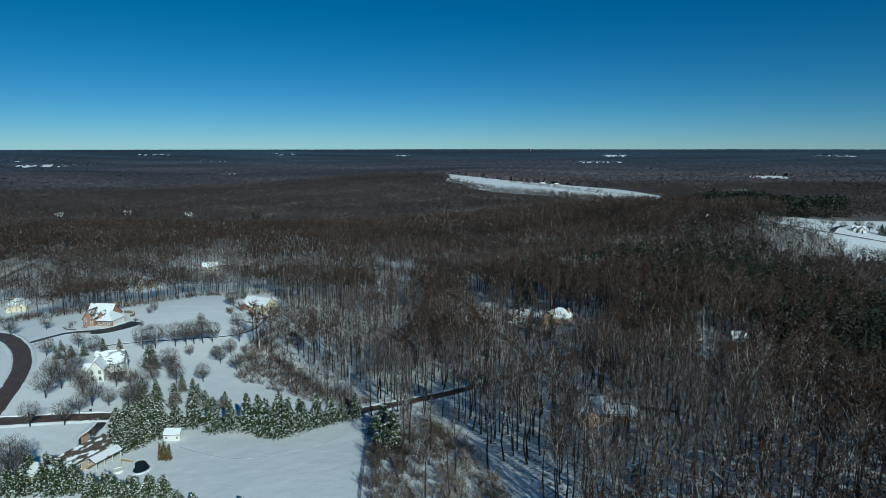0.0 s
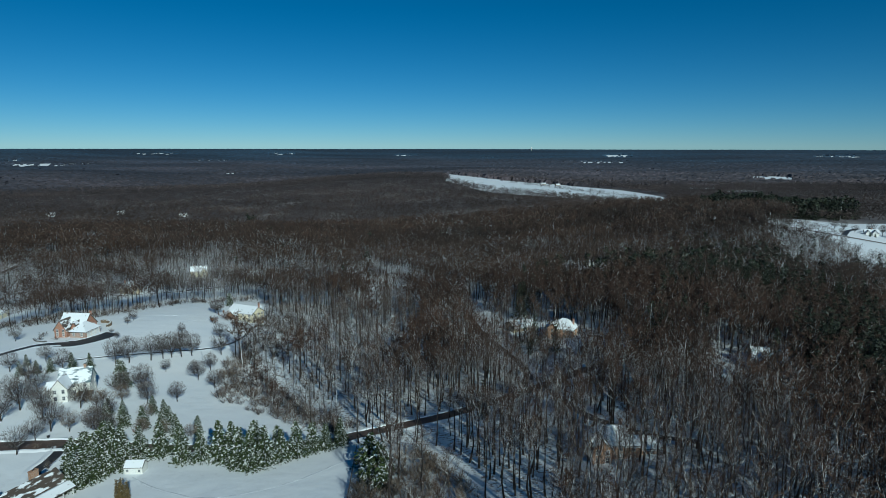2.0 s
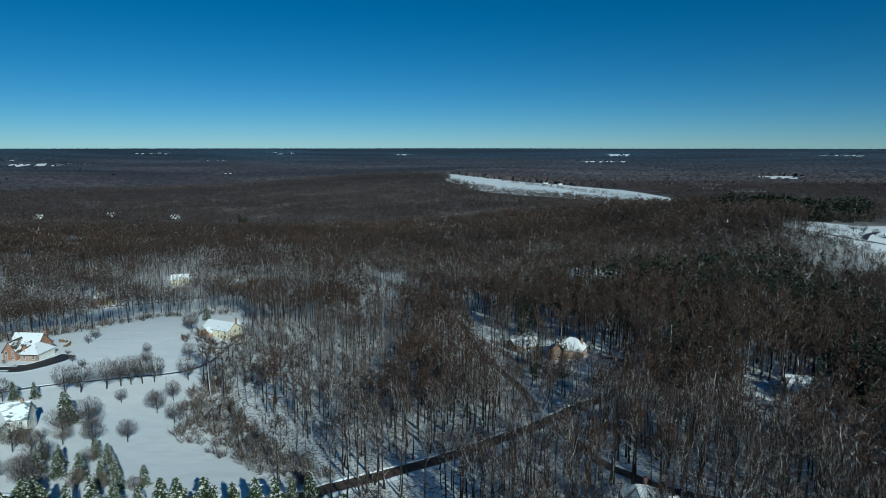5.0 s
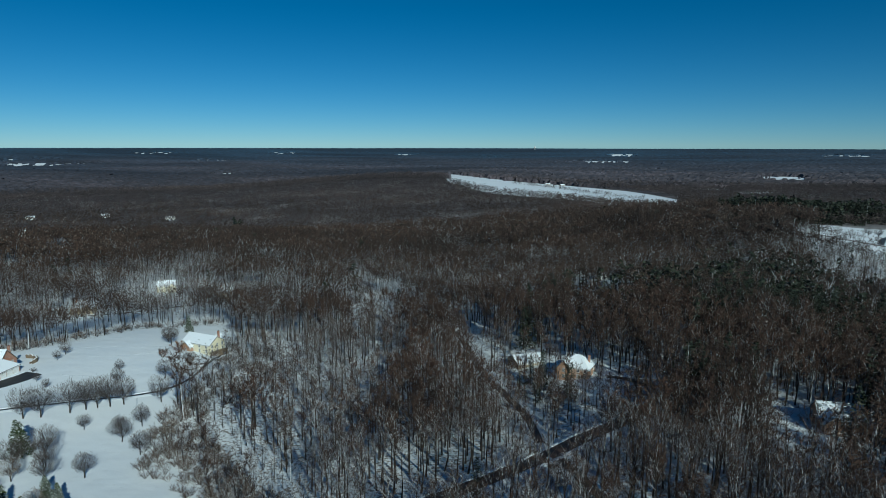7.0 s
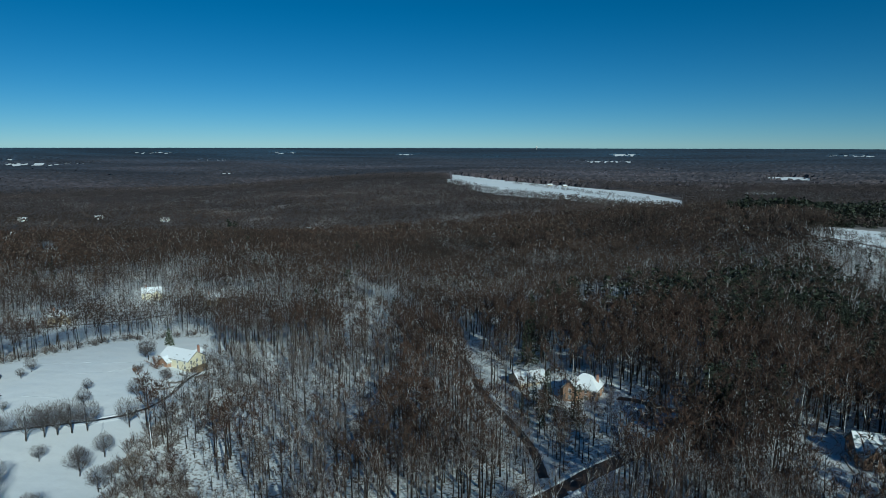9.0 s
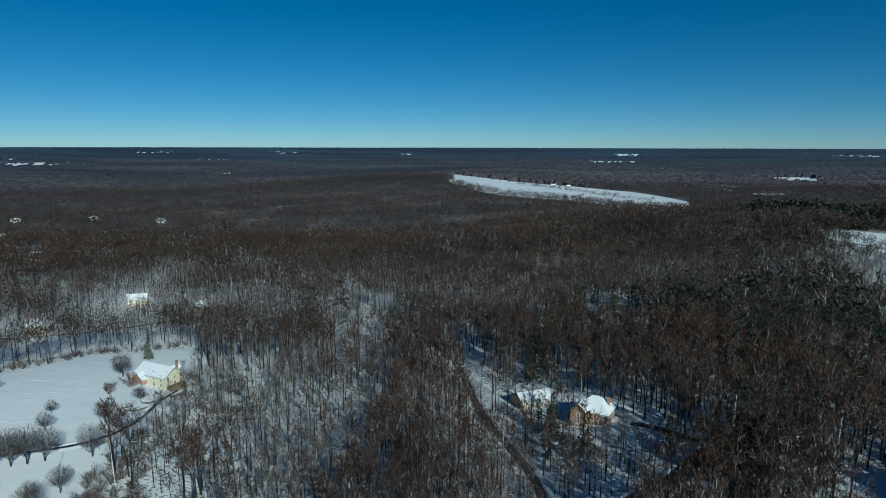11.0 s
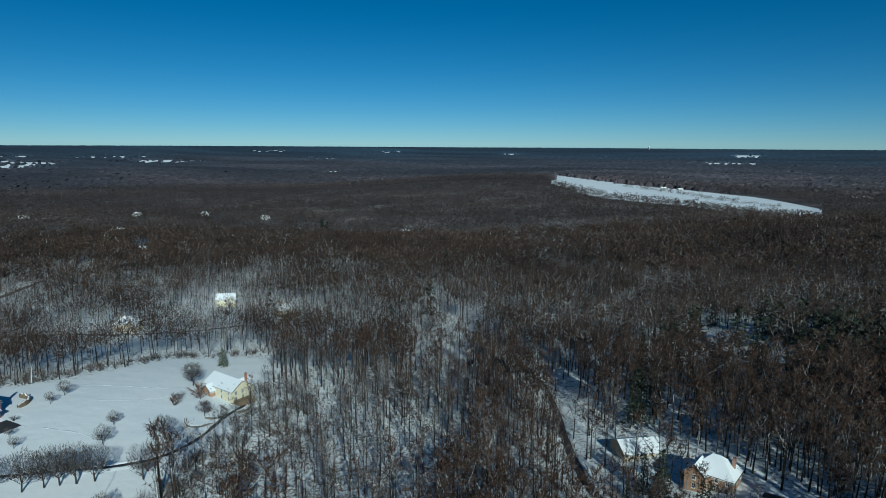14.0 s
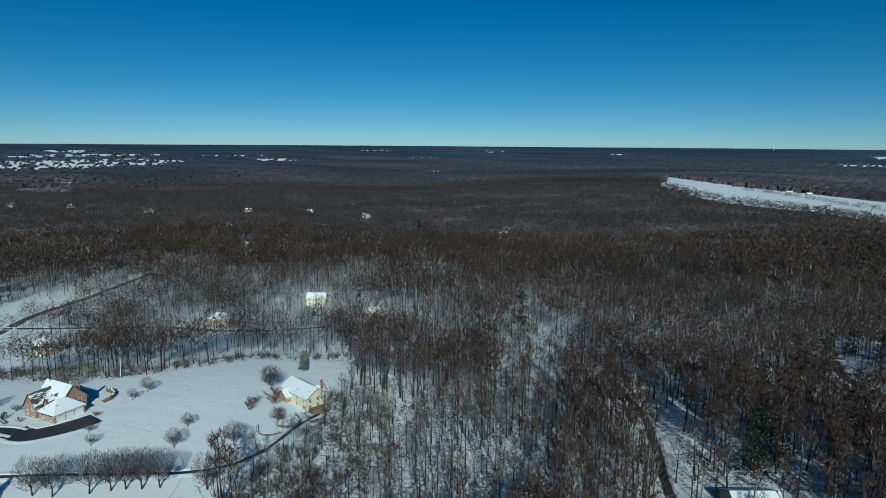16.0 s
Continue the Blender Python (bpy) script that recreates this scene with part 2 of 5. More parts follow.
M_TWIG_GREY = twig_material("orchard_twigs", (0.06, 0.052, 0.050), (0.15, 0.128, 0.118), 0.90)
M_EDGE = twig_material("edge_twigs", (0.036, 0.026, 0.021), (0.125, 0.090, 0.072), 0.90)
M_THICKET = twig_material("thicket_twigs", (0.06, 0.046, 0.039), (0.15, 0.116, 0.095), 0.86)
M_BRUSH = twig_material("brush_twigs", (0.10, 0.075, 0.055), (0.26, 0.20, 0.145), 0.74)
M_RUSSET = twig_material("russet_twigs", (0.10, 0.050, 0.028), (0.24, 0.125, 0.065), 0.93)
M_NEEDLE = needle_material("snowy_needles", (0.005, 0.011, 0.003), (0.048, 0.072, 0.012), 0.19)
M_PINE = needle_material("pine_needles", (0.005, 0.009, 0.005), (0.022, 0.031, 0.013), 0.012, (0.12, 0.13, 0.12))
M_CEDAR = needle_material("cedar_needles", (0.060, 0.045, 0.014), (0.14, 0.10, 0.035), 0.03)
M_BRICK = brick_material("red_brick", (0.42, 0.19, 0.11), (0.31, 0.135, 0.08))
M_TANBRICK = brick_material("tan_brick", (0.42, 0.24, 0.14), (0.34, 0.18, 0.10))
M_WHITE = siding_material("white_siding", (0.74, 0.74, 0.70))
M_CREAM = siding_material("cream_siding", (0.72, 0.66, 0.48))
M_TAN = siding_material("tan_siding", (0.46, 0.38, 0.26))
M_TRIM = plain("white_trim", (0.76, 0.76, 0.74), 0.5, 2.0, 0.1)
M_GLASS = glass_material()
M_SHINGLE = plain("dark_shingles", (0.055, 0.047, 0.043), 0.9, 2.0, 0.35, 0.02)
# teal-grey here and in M_ROOFTEAL partly stands for shaded roof sides
M_TEAL = plain("teal_roof_sheet", (0.11, 0.16, 0.175), 0.5, 1.0, 0.3, 0.01)
M_ROOFSNOW = roof_snow_material("roof_snow", (0.07, 0.06, 0.055), 0.34)
M_ROOFTHIN = roof_snow_material("thin_roof_snow", (0.075, 0.06, 0.05), 0.54)
M_ROOFTEAL = roof_snow_material("shaded_teal_roof_snow", (0.13, 0.18, 0.195), 0.45)
M_WOOD = plain("weathered_wood", (0.20, 0.15, 0.10), 0.85, 2.5, 0.35, 0.01)
M_STONE = plain("field_stone", (0.16, 0.15, 0.14), 0.9, 1.5, 0.5, 0.05)
M_COVER = plain("pool_cover", (0.014, 0.022, 0.032), 0.35, 1.0, 0.3)
M_DARK = plain("dark_plastic", (0.03, 0.03, 0.035), 0.5, 4.0, 0.2)
M_YELLOW = plain("yellow_plastic", (0.60, 0.42, 0.05), 0.5, 2.0, 0.15)


# ---- ground ----
HILLS = [(-60, 120, 110, 15.5),
         (120, 120, 110, 26.3),
         (-200, 200, 90, 10.4),
         (-60, 230, 90, 1.6),
         (80, 260, 100, 8.4),
         (-210, 330, 100, 14.7),
         (-60, 380, 110, -2.3),
         (110, 420, 130, 19.5),
         (-260, 520, 140, 0.3),
         (60, 600, 160, -5.6),
         (290, 700, 180, 24.3),
         (-420, 700, 220, 7.1),
         (-330, 950, 260, -19.0),
         (220, 950, 200, 15.0),
         (-750, 1100, 380, -8.7),
         (-176, 1850, 330, 20.6),
         (300, 1800, 300, -6.6),
         (-1100, 2000, 600, -20.9),
         (700, 1500, 500, 9.0)]


def ground(x, y):
    x, y = np.asarray(x, float), np.asarray(y, float)
    z = 0 * x
    for cx, cy, r, a in HILLS:
        z = z + a * np.exp(-((x - cx) ** 2 + (y - cy) ** 2) / r ** 2)
    d = np.hypot(x, y)
    ripple = np.clip((d - 900) / 1200, 0, 1) * 12 * (np.sin(x / 310 + y / 520) * np.sin(y / 260 - x / 700 + 1.3) + 0.5 * np.sin(x / 140 + 2) * np.sin(y / 170))
    z = z + ripple
    ridges = np.sin(d / 150 + 2.2 * np.sin(x / 620 + 0.7) + x / 900) * (0.6 + 0.4 * np.sin(x / 380 + y / 900))
    s = np.clip((d - 2300) / 2600, 0, 1)
    far = 112 - np.maximum(d, 1) * np.tan(np.radians(2.9 - 2.52 * s ** 0.8))
    k = np.clip((d - 2000) / 900, 0, 1)
    k = k * k * (3 - 2 * k)
    return z * (1 - k) + (far + ripple * (1 - s) * 0.8 + ridges * 9 * (1 - 0.85 * s)) * k


def gz(x, y):
    return float(ground(x, y))


def build(name, V, F, mats, mi=None, parent=None, label="", smooth=False):
    """A triangle mesh from arrays, as one object, under parent where one is given."""
    V, F = np.asarray(V, float), np.asarray(F, int)
    me = bpy.data.meshes.new(name)
    me.vertices.add(len(V))
    me.vertices.foreach_set("co", V.ravel())
    me.loops.add(3 * len(F))
    me.loops.foreach_set("vertex_index", F.ravel())
    me.polygons.add(len(F))
    me.polygons.foreach_set("loop_start", np.arange(len(F)) * 3)
    for m in mats if isinstance(mats, (list, tuple)) else [mats]:
        me.materials.append(m)
    if mi is not None:
        me.polygons.foreach_set("material_index", np.asarray(mi, int))
    me.polygons.foreach_set("use_smooth", [smooth] * len(F))
    me.update(calc_edges=True)
    ob = new(name, me)
    if parent:
        ob.parent = parent
    return tagged(ob, label)


def solid(name, V, F, mat, parent=None, label=""):
    """A mesh of any polygons."""
    me = bpy.data.meshes.new(name)
    me.from_pydata([tuple(v) for v in V], [], F)
    me.materials.append(mat)
    bm = bmesh.new()
    bm.from_mesh(me)
    bmesh.ops.recalc_face_normals(bm, faces=bm.faces)
    bm.to_mesh(me)
    bm.free()
    ob = new(name, me)
    if parent:
        ob.parent = parent
    return tagged(ob, label)


def box(V, F, x0, x1, y0, y1, z0, z1):
    k = len(V)
    V += [(x0, y0, z0), (x1, y0, z0), (x1, y1, z0), (x0, y1, z0), (x0, y0, z1), (x1, y0, z1), (x1, y1, z1), (x0, y1, z1)]
    F += [[k + i for i in q] for q in ((0, 3, 2, 1), (4, 5, 6, 7), (0, 1, 5, 4), (1, 2, 6, 5), (2, 3, 7, 6), (3, 0, 4, 7))]


def thing(name, x, y, z, rz, label, category, group="", kind=""):
    ob = new(name)
    ob.matrix_basis = pose(x, y, z, 0, 0, rz)
    return tagged(ob, label, category, group, kind)


def grid_faces(nu, nv, wrap=False):
    i, j = np.meshgrid(np.arange(nu - 1), np.arange(nv if wrap else nv - 1), indexing="ij")
    j2 = (j + 1) % nv
    a, b, c, d = i * nv + j, (i + 1) * nv + j, (i + 1) * nv + j2, i * nv + j2
    return np.concatenate([np.stack([a, b, c], -1).reshape(-1, 3), np.stack([a, c, d], -1).reshape(-1, 3)])


rings = np.concatenate([np.arange(0.5, 460, 4.0), 460 * (4980 / 460) ** np.linspace(0, 1, 90)])
turn = np.linspace(0, 2 * math.pi, 310, endpoint=False)
gx, gy = np.outer(rings, np.cos(turn)), np.outer(rings, np.sin(turn)) + 150 * np.clip(1 - rings / 2000, 0, 1)[:, None]
tagged(build("ground", np.stack([gx, gy, ground(gx, gy)], -1).reshape(-1, 3), grid_faces(len(rings), len(turn), True)[:, ::-1], M_GROUND, smooth=True),
       "rolling snow-covered ground of fields, lawns and woods", "ground", kind="structure")


# ---- roads, drives and fields ----
def smooth_line(pts, step=2.0):
    p = [Vector(q) for q in pts]
    p = [2 * p[0] - p[1]] + p + [2 * p[-1] - p[-2]]
    out = []
    for a, b, c, d in zip(p, p[1:], p[2:], p[3:]):
        n = max(2, int((c - b).length / step))
        for i in range(n):
            t = i / n
            out.append(0.5 * (2 * b + (c - a) * t + (2 * a - 5 * b + 4 * c - d) * t * t + (3 * b - a - 3 * c + d) * t ** 3))
    return np.array([tuple(q) for q in out + [p[-2]]])


ROADS = []


def ribbon(name, pts, width, mat, label, bank=0.35, lift=0.09):
    line = smooth_line(pts)
    d = np.gradient(line, axis=0)
    d /= np.linalg.norm(d, axis=1)[:, None]
    side = np.stack([d[:, 1], -d[:, 0]], 1)
    ROADS.append((line, width / 2))
    rng = np.random.default_rng(len(ROADS))
    edge = width / 2 + rng.normal(0, 0.12, (len(line), 2))
    off = np.stack([-edge[:, 0], -edge[:, 0] * 0.5, 0 * edge[:, 0], edge[:, 1] * 0.5, edge[:, 1]], 1)
    P = line[:, None] + side[:, None] * off[..., None]
    z = ground(P[..., 0], P[..., 1]) + lift + np.array([0, 0.04, 0.07, 0.04, 0])
    top = np.concatenate([P, z[..., None]], -1)
    lo = top[:, [0, 4]] - np.array([0, 0, 0.5])
    full = np.concatenate([lo[:, :1], top, lo[:, 1:]], 1)
    ob = tagged(build(name, full.reshape(-1, 3), grid_faces(len(line), 7), mat), label, "road", kind="structure")
    if bank:
        for s in (0, 1):
            e = (-1, 1)[s] * (edge[:, s] + 0.05)
            prof = np.array([(0.0, -0.3), (0.25, 0.75), (0.7, 1.0), (1.3, 0.45), (2.0, -0.3)])
            hgt = bank * (0.55 + 0.6 * rng.random(len(line)))
            o = e[:, None] + (-1, 1)[s] * prof[None, :, 0]
            Q = line[:, None] + side[:, None] * o[..., None]
            zz = ground(Q[..., 0], Q[..., 1]) + hgt[:, None] * prof[None, :, 1] + lift
            F = grid_faces(len(line), 5)
            build("snow_bank", np.concatenate([Q, zz[..., None]], -1).reshape(-1, 3), F if s == 0 else F[:, ::-1], M_SNOW, parent=ob, label="ploughed bank of snow along the edge", smooth=True)
    return ob


ribbon("road_1", [(-420, 176), (-300, 178), (-215, 181), (-175, 187), (-157, 191.5), (-139, 195.5), (-109, 197), (-80, 202), (-59, 208), (-49.5, 216), (-36, 226), (-20.5, 237.5), (-2.2, 252.5), (14, 266), (25, 276.5), (38, 287), (50, 297), (62, 312), (72, 322)], 6.2, M_ROAD,
       "wet dark asphalt lane cleared of snow", 0.4)
ribbon("road_2", [(-182, 190), (-188, 202), (-198, 221), (-213, 243), (-236, 267), (-267, 290), (-310, 306), (-360, 320)], 7.0, M_ROAD, "wet brown asphalt road in a wide bend", 0.4)
ribbon("driveway_1", [(16, 266), (19.8, 259), (23.8, 247), (29.6, 233), (36, 224), (45, 214), (60, 206)], 3.6, M_DRIVE, "dark cleared driveway through snowy woods", 0.25)
ribbon("driveway_2", [(-196, 260), (-187, 268), (-175, 276.5), (-163, 285.5), (-147, 299), (-140, 311), (-138.5, 326), (-141, 344), (-141, 357)], 1.3, M_DRIVE, "narrow wet driveway across a snowy field", 0.2)
ribbon("driveway_3", [(-232, 268), (-227, 277), (-222, 283), (-215, 285.5), (-209, 286)], 4.0, M_DRIVE, "black asphalt drive to a brick house", 0.2)
ribbon("driveway_4", [(-212, 286), (-205, 286.5), (-201, 292), (-198.5, 299), (-197.5, 305)], 8.5, M_DRIVE, "black asphalt court beside garage doors", 0.15, 0.11)
ribbon("driveway_5", [(-50, 465), (-46, 455), (-33, 430), (-27, 415), (-20, 390), (-16, 372), (-9, 347), (-1, 326), (8, 300), (12, 276)], 3.0, M_DRIVE, "dark cleared lane between bare trees", 0.25)
ribbon("driveway_6", [(43.5, 335), (50, 331.5), (57.5, 324), (66, 319), (72, 322)], 3.2, M_DRIVE, "dark driveway beside a snowy lawn", 0.2)
ribbon("driveway_7", [(49, 525), (48, 505), (49, 488), (54, 472), (62, 456), (80, 440), (110, 420)], 4.0, M_DRIVE, "dark lane curving through snowy woods", 0.2)
ribbon("driveway_8", [(-141, 194), (-139, 189), (-138, 183), (-137.5, 178), (-132, 172)], 3.2, M_DRIVE, "dark cleared driveway down to a long house", 0.25)
ribbon("road_3", [(-470, 330), (-420, 362), (-391, 380), (-360, 394), (-330, 408), (-297, 421), (-270, 424), (-240, 440), (-215, 470)], 3.6, M_ROAD, "dark lane past houses in the woods", 0.2)
ribbon("road_4", [(-360, 340), (-382, 375), (-401, 406), (-412, 448), (-424, 480), (-440, 530)], 6.0, M_ROAD, "dark asphalt road among snowy yards", 0.3)
ribbon("driveway_9", [(331, 660), (341, 676), (352, 694), (372, 720), (395, 752)], 4.5, M_DRIVE, "dark drive branching off a field road", 0.2, 0.6)
ribbon("road_5", [(262, 742), (293.8, 698.7), (317.4, 667.5), (340.8, 648), (366.5, 629), (410, 598), (470, 560)], 6.0, M_ROAD, "dark road crossing a snowy field", 0.2, 0.62)

for track in ([(-47, 196), (-60, 178), (-78, 168), (-96, 172), (-107, 178)], [(-215, 335), (-195, 345), (-178, 352), (-166, 362)], [(-190, 330), (-176, 338), (-168, 350)], [(-140, 285), (-150, 300), (-168, 308), (-186, 306)]):
    ribbon("footpath", track, 0.55, M_TRACK, "faint trodden track across snow", 0, 0.0)
    ROADS.pop()


def snow_field(near, far_edge, label, lift=0.5):
    """An open field between two edges, laid on the ground."""
    a, b = smooth_line(near, 18.0), smooth_line(far_edge, 18.0)
    n = max(len(a), len(b))
    u = np.linspace(0, 1, n)
    a = np.stack([np.interp(u, np.linspace(0, 1, len(a)), a[:, k]) for k in (0, 1)], 1)
    b = np.stack([np.interp(u, np.linspace(0, 1, len(b)), b[:, k]) for k in (0, 1)], 1)
    w = np.linspace(0, 1, 14)
    P = a[:, None] * (1 - w)[None, :, None] + b[:, None] * w[None, :, None]
    ob = build("snow_field", np.concatenate([P, ground(P[..., 0], P[..., 1])[..., None] + lift], -1).reshape(-1, 3), grid_faces(n, 14), M_FIELD, smooth=True)
    FIELDS.append(np.concatenate([a, b[::-1]]))
    return tagged(ob, label, "field", kind="structure")


FIELDS = []
snow_field([(-165, 1690), (-110, 1585), (-72, 1490), (-25, 1420), (26, 1390), (84, 1360), (139, 1320), (195, 1210), (225, 1110), (262, 1070)], [(-224, 2350), (-105, 2107), (4, 1983), (150, 1910), (250, 1790), (306, 1675), (340, 1367)], "wide white snowy farm field on a ridge", 1.0)
snow_field([(296, 692), (310, 640), (298, 570), (325, 545), (430, 490)], [(330, 780), (370, 870), (449, 886), (536, 925), (700, 900)], "white snowy field edged by dark pines", 0.4)
for fx, fy, fw, fd in ((-2194, 2700, 210, 34), (-2080, 2864, 130, 22), (-2272, 3855, 130, 60), (-1636, 3367, 110, 50), (473, 3500, 170, 60), (874, 2172, 70, 50), (532, 1768, 40, 26), (-108, 4053, 40, 40), (1934, 3918, 130, 50), (713, 4217, 90, 60), (-678, 4151, 70, 60), (-1535, 4178, 90, 60), (691, 2937, 90, 26), (552, 1542, 34, 22), (-1102, 2382, 60, 20),
                       (-2640, 1938, 330, 150), (-2453, 1654, 190, 100), (-2467, 2143, 200, 90), (-1490, 1094, 60, 34), (-1634, 1230, 30, 24), (-2227, 2739, 170, 50), (-2653, 2896, 200, 60), (-3143, 2341, 320, 110), (-2900, 1750, 120, 50), (-2750, 2450, 90, 40), (-3300, 2000, 160, 60), (-2300, 1900, 70, 30), (-3000, 2600, 110, 50), (-2050, 1480, 60, 26), (-3500, 2500, 150, 70), (-1900, 1180, 60, 26), (-2400, 3100, 80, 40)):
    dx = np.array((fx, fy)) / math.hypot(fx, fy)
    ux, uy = dx[1], -dx[0]
    snow_field([(fx - ux * fw - dx[0] * fd * 2, fy - uy * fw - dx[1] * fd * 2), (fx - dx[0] * fd * 3, fy - dx[1] * fd * 3), (fx + ux * fw - dx[0] * fd * 2.4, fy + uy * fw - dx[1] * fd * 2.4)],
               [(fx - ux * fw * 0.8 + dx[0] * fd, fy - uy * fw * 0.8 + dx[1] * fd), (fx + dx[0] * fd * 1.3, fy + dx[1] * fd * 1.3), (fx + ux * fw * 0.9 + dx[0] * fd, fy + uy * fw * 0.9 + dx[1] * fd)],
               "distant open snowy field among woods", 3.0)


# clearings turned towards the camera so the far slopes' houses stay visible
FAR_HOUSES = [(-690, 1066, 20), (-305, 1015, 0), (-18, 868, 5), (66, 822, -8), (238, 752, 10), (-783, 1010, 30), (-573, 1067, 5), (-19, 787, 10), (-1129, 810, 20), (-1060, 870, 10), (-466, 672, 15), (-900, 900, 12), (120, 905, 3), (-640, 820, 25)]
for fx, fy, fr in FAR_HOUSES:
    n = math.hypot(fx, fy - 90)
    vx, vy = fx / n, (fy - 90) / n
    wd, near = 5 + (fr % 5), 9 if fx != -466 else 60
    snow_field([(fx - vy * wd - vx * near, fy + vx * wd - vy * near), (fx - vx * (near + 8), fy - vy * (near + 8)), (fx + vy * wd - vx * near, fy - vx * wd - vy * near)],
               [(fx - vy * wd + vx * 12, fy + vx * wd + vy * 12), (fx + vx * 18, fy + vy * 18), (fx + vy * wd + vx * 12, fy - vx * wd + vy * 12)], "snowy clearing before a house in the woods", 0.35)


# ---- houses ----
WINDOWS = {}


def window(parent, x, y, z, rz, w, h, name="window"):
    """A framed window with sill and muntins; the pane is a part of its own."""
    key = (w, h)
    if key not in WINDOWS:
        V, F = [], []
        t = 0.11
        for a in ((-w / 2 - t, -w / 2, -t, h + t), (w / 2, w / 2 + t, -t, h + t), (-w / 2, w / 2, h, h + t), (-w / 2, w / 2, -t, 0), (-0.03, 0.03, 0, h), (-w / 2, -0.03, h * 0.48, h * 0.53), (0.03, w / 2, h * 0.48, h * 0.53)):
            box(V, F, a[0], a[1], -0.07, 0.05, a[2], a[3])
        box(V, F, -w / 2 - t * 1.6, w / 2 + t * 1.6, -0.14, 0.05, -t - 0.07, -t)
        fr = solid(name, V, F, M_TRIM, parent, "white painted frame")
        V, F = [], []
        box(V, F, -w / 2, w / 2, -0.025, 0.0, 0, h)
        pn = solid("pane", V, F, M_GLASS, fr, "dark reflecting glass")
        WINDOWS[key] = (fr.data, pn.data)
    else:
        fr = tagged(new(name, WINDOWS[key][0]), "white painted frame")
        fr.parent = parent
        pn = tagged(new("pane", WINDOWS[key][1]), "dark reflecting glass")
        pn.parent = fr
    fr.matrix_basis = pose(x, y, z, 0, 0, rz)
    return fr


def panel_door(parent, x, y, z, rz, w, h, name, mat, label):
    V, F = [], []
    box(V, F, -w / 2, w / 2, -0.05, 0.05, 0, h)
    n = max(1, round(w / 0.75))
    for i in range(n):
        for k in range(4 if name == "garage_door" else 2):
            rows = 4 if name == "garage_door" else 2
            x0, z0 = -w / 2 + w * i / n, h * k / rows
            box(V, F, x0 + 0.07, x0 + w / n - 0.07, -0.075, -0.05, z0 + 0.07, z0 + h / rows - 0.07)
    d = solid(name, V, F, mat, parent, label)
    d.matrix_basis = pose(x, y, z, 0, 0, rz)
    V, F = [], []
    for a in ((-w / 2 - 0.14, -w / 2, 0, h + 0.14), (w / 2, w / 2 + 0.14, 0, h + 0.14), (-w / 2, w / 2, h, h + 0.14)):
        box(V, F, a[0], a[1], -0.09, 0.05, a[2], a[3])
    solid("door_frame", V, F, M_TRIM, d)
    return d


def roof_shell(w, d, h, rise, kind, over, thick, up, inset):
    """A closed roof body, its ridge along x. up lifts it, inset draws it in."""
    o = over - inset
    W, D, s = w / 2 + o, d / 2 + o, rise / (d / 2)
    ze, zr = h - o * s + up, h + rise + up
    if kind == "gable":
        prof = [(-D, ze), (0, zr), (D, ze), (D, ze - thick), (0, zr - thick), (-D, ze - thick)]
        V = [(x, y, z) for x in (-W, W) for y, z in prof]
        F = [[i, (i + 1) % 6, 6 + (i + 1) % 6, 6 + i] for i in range(6)] + [[0, 1, 4, 5], [1, 2, 3, 4], [6, 11, 10, 7], [7, 10, 9, 8]]
    else:
        r = max(0.3, w / 2 - d / 2)
        V = [(-W, -D, ze), (W, -D, ze), (W, D, ze), (-W, D, ze), (-r, 0, zr), (r, 0, zr)]
        V += [(x, y, ze - thick) for x, y, z in V[:4]]
        F = [[0, 1, 5, 4], [2, 3, 4, 5], [1, 2, 5], [3, 0, 4], [0, 6, 7, 1], [1, 7, 8, 2], [2, 8, 9, 3], [3, 9, 6, 0], [6, 9, 8, 7]]
    return V, F


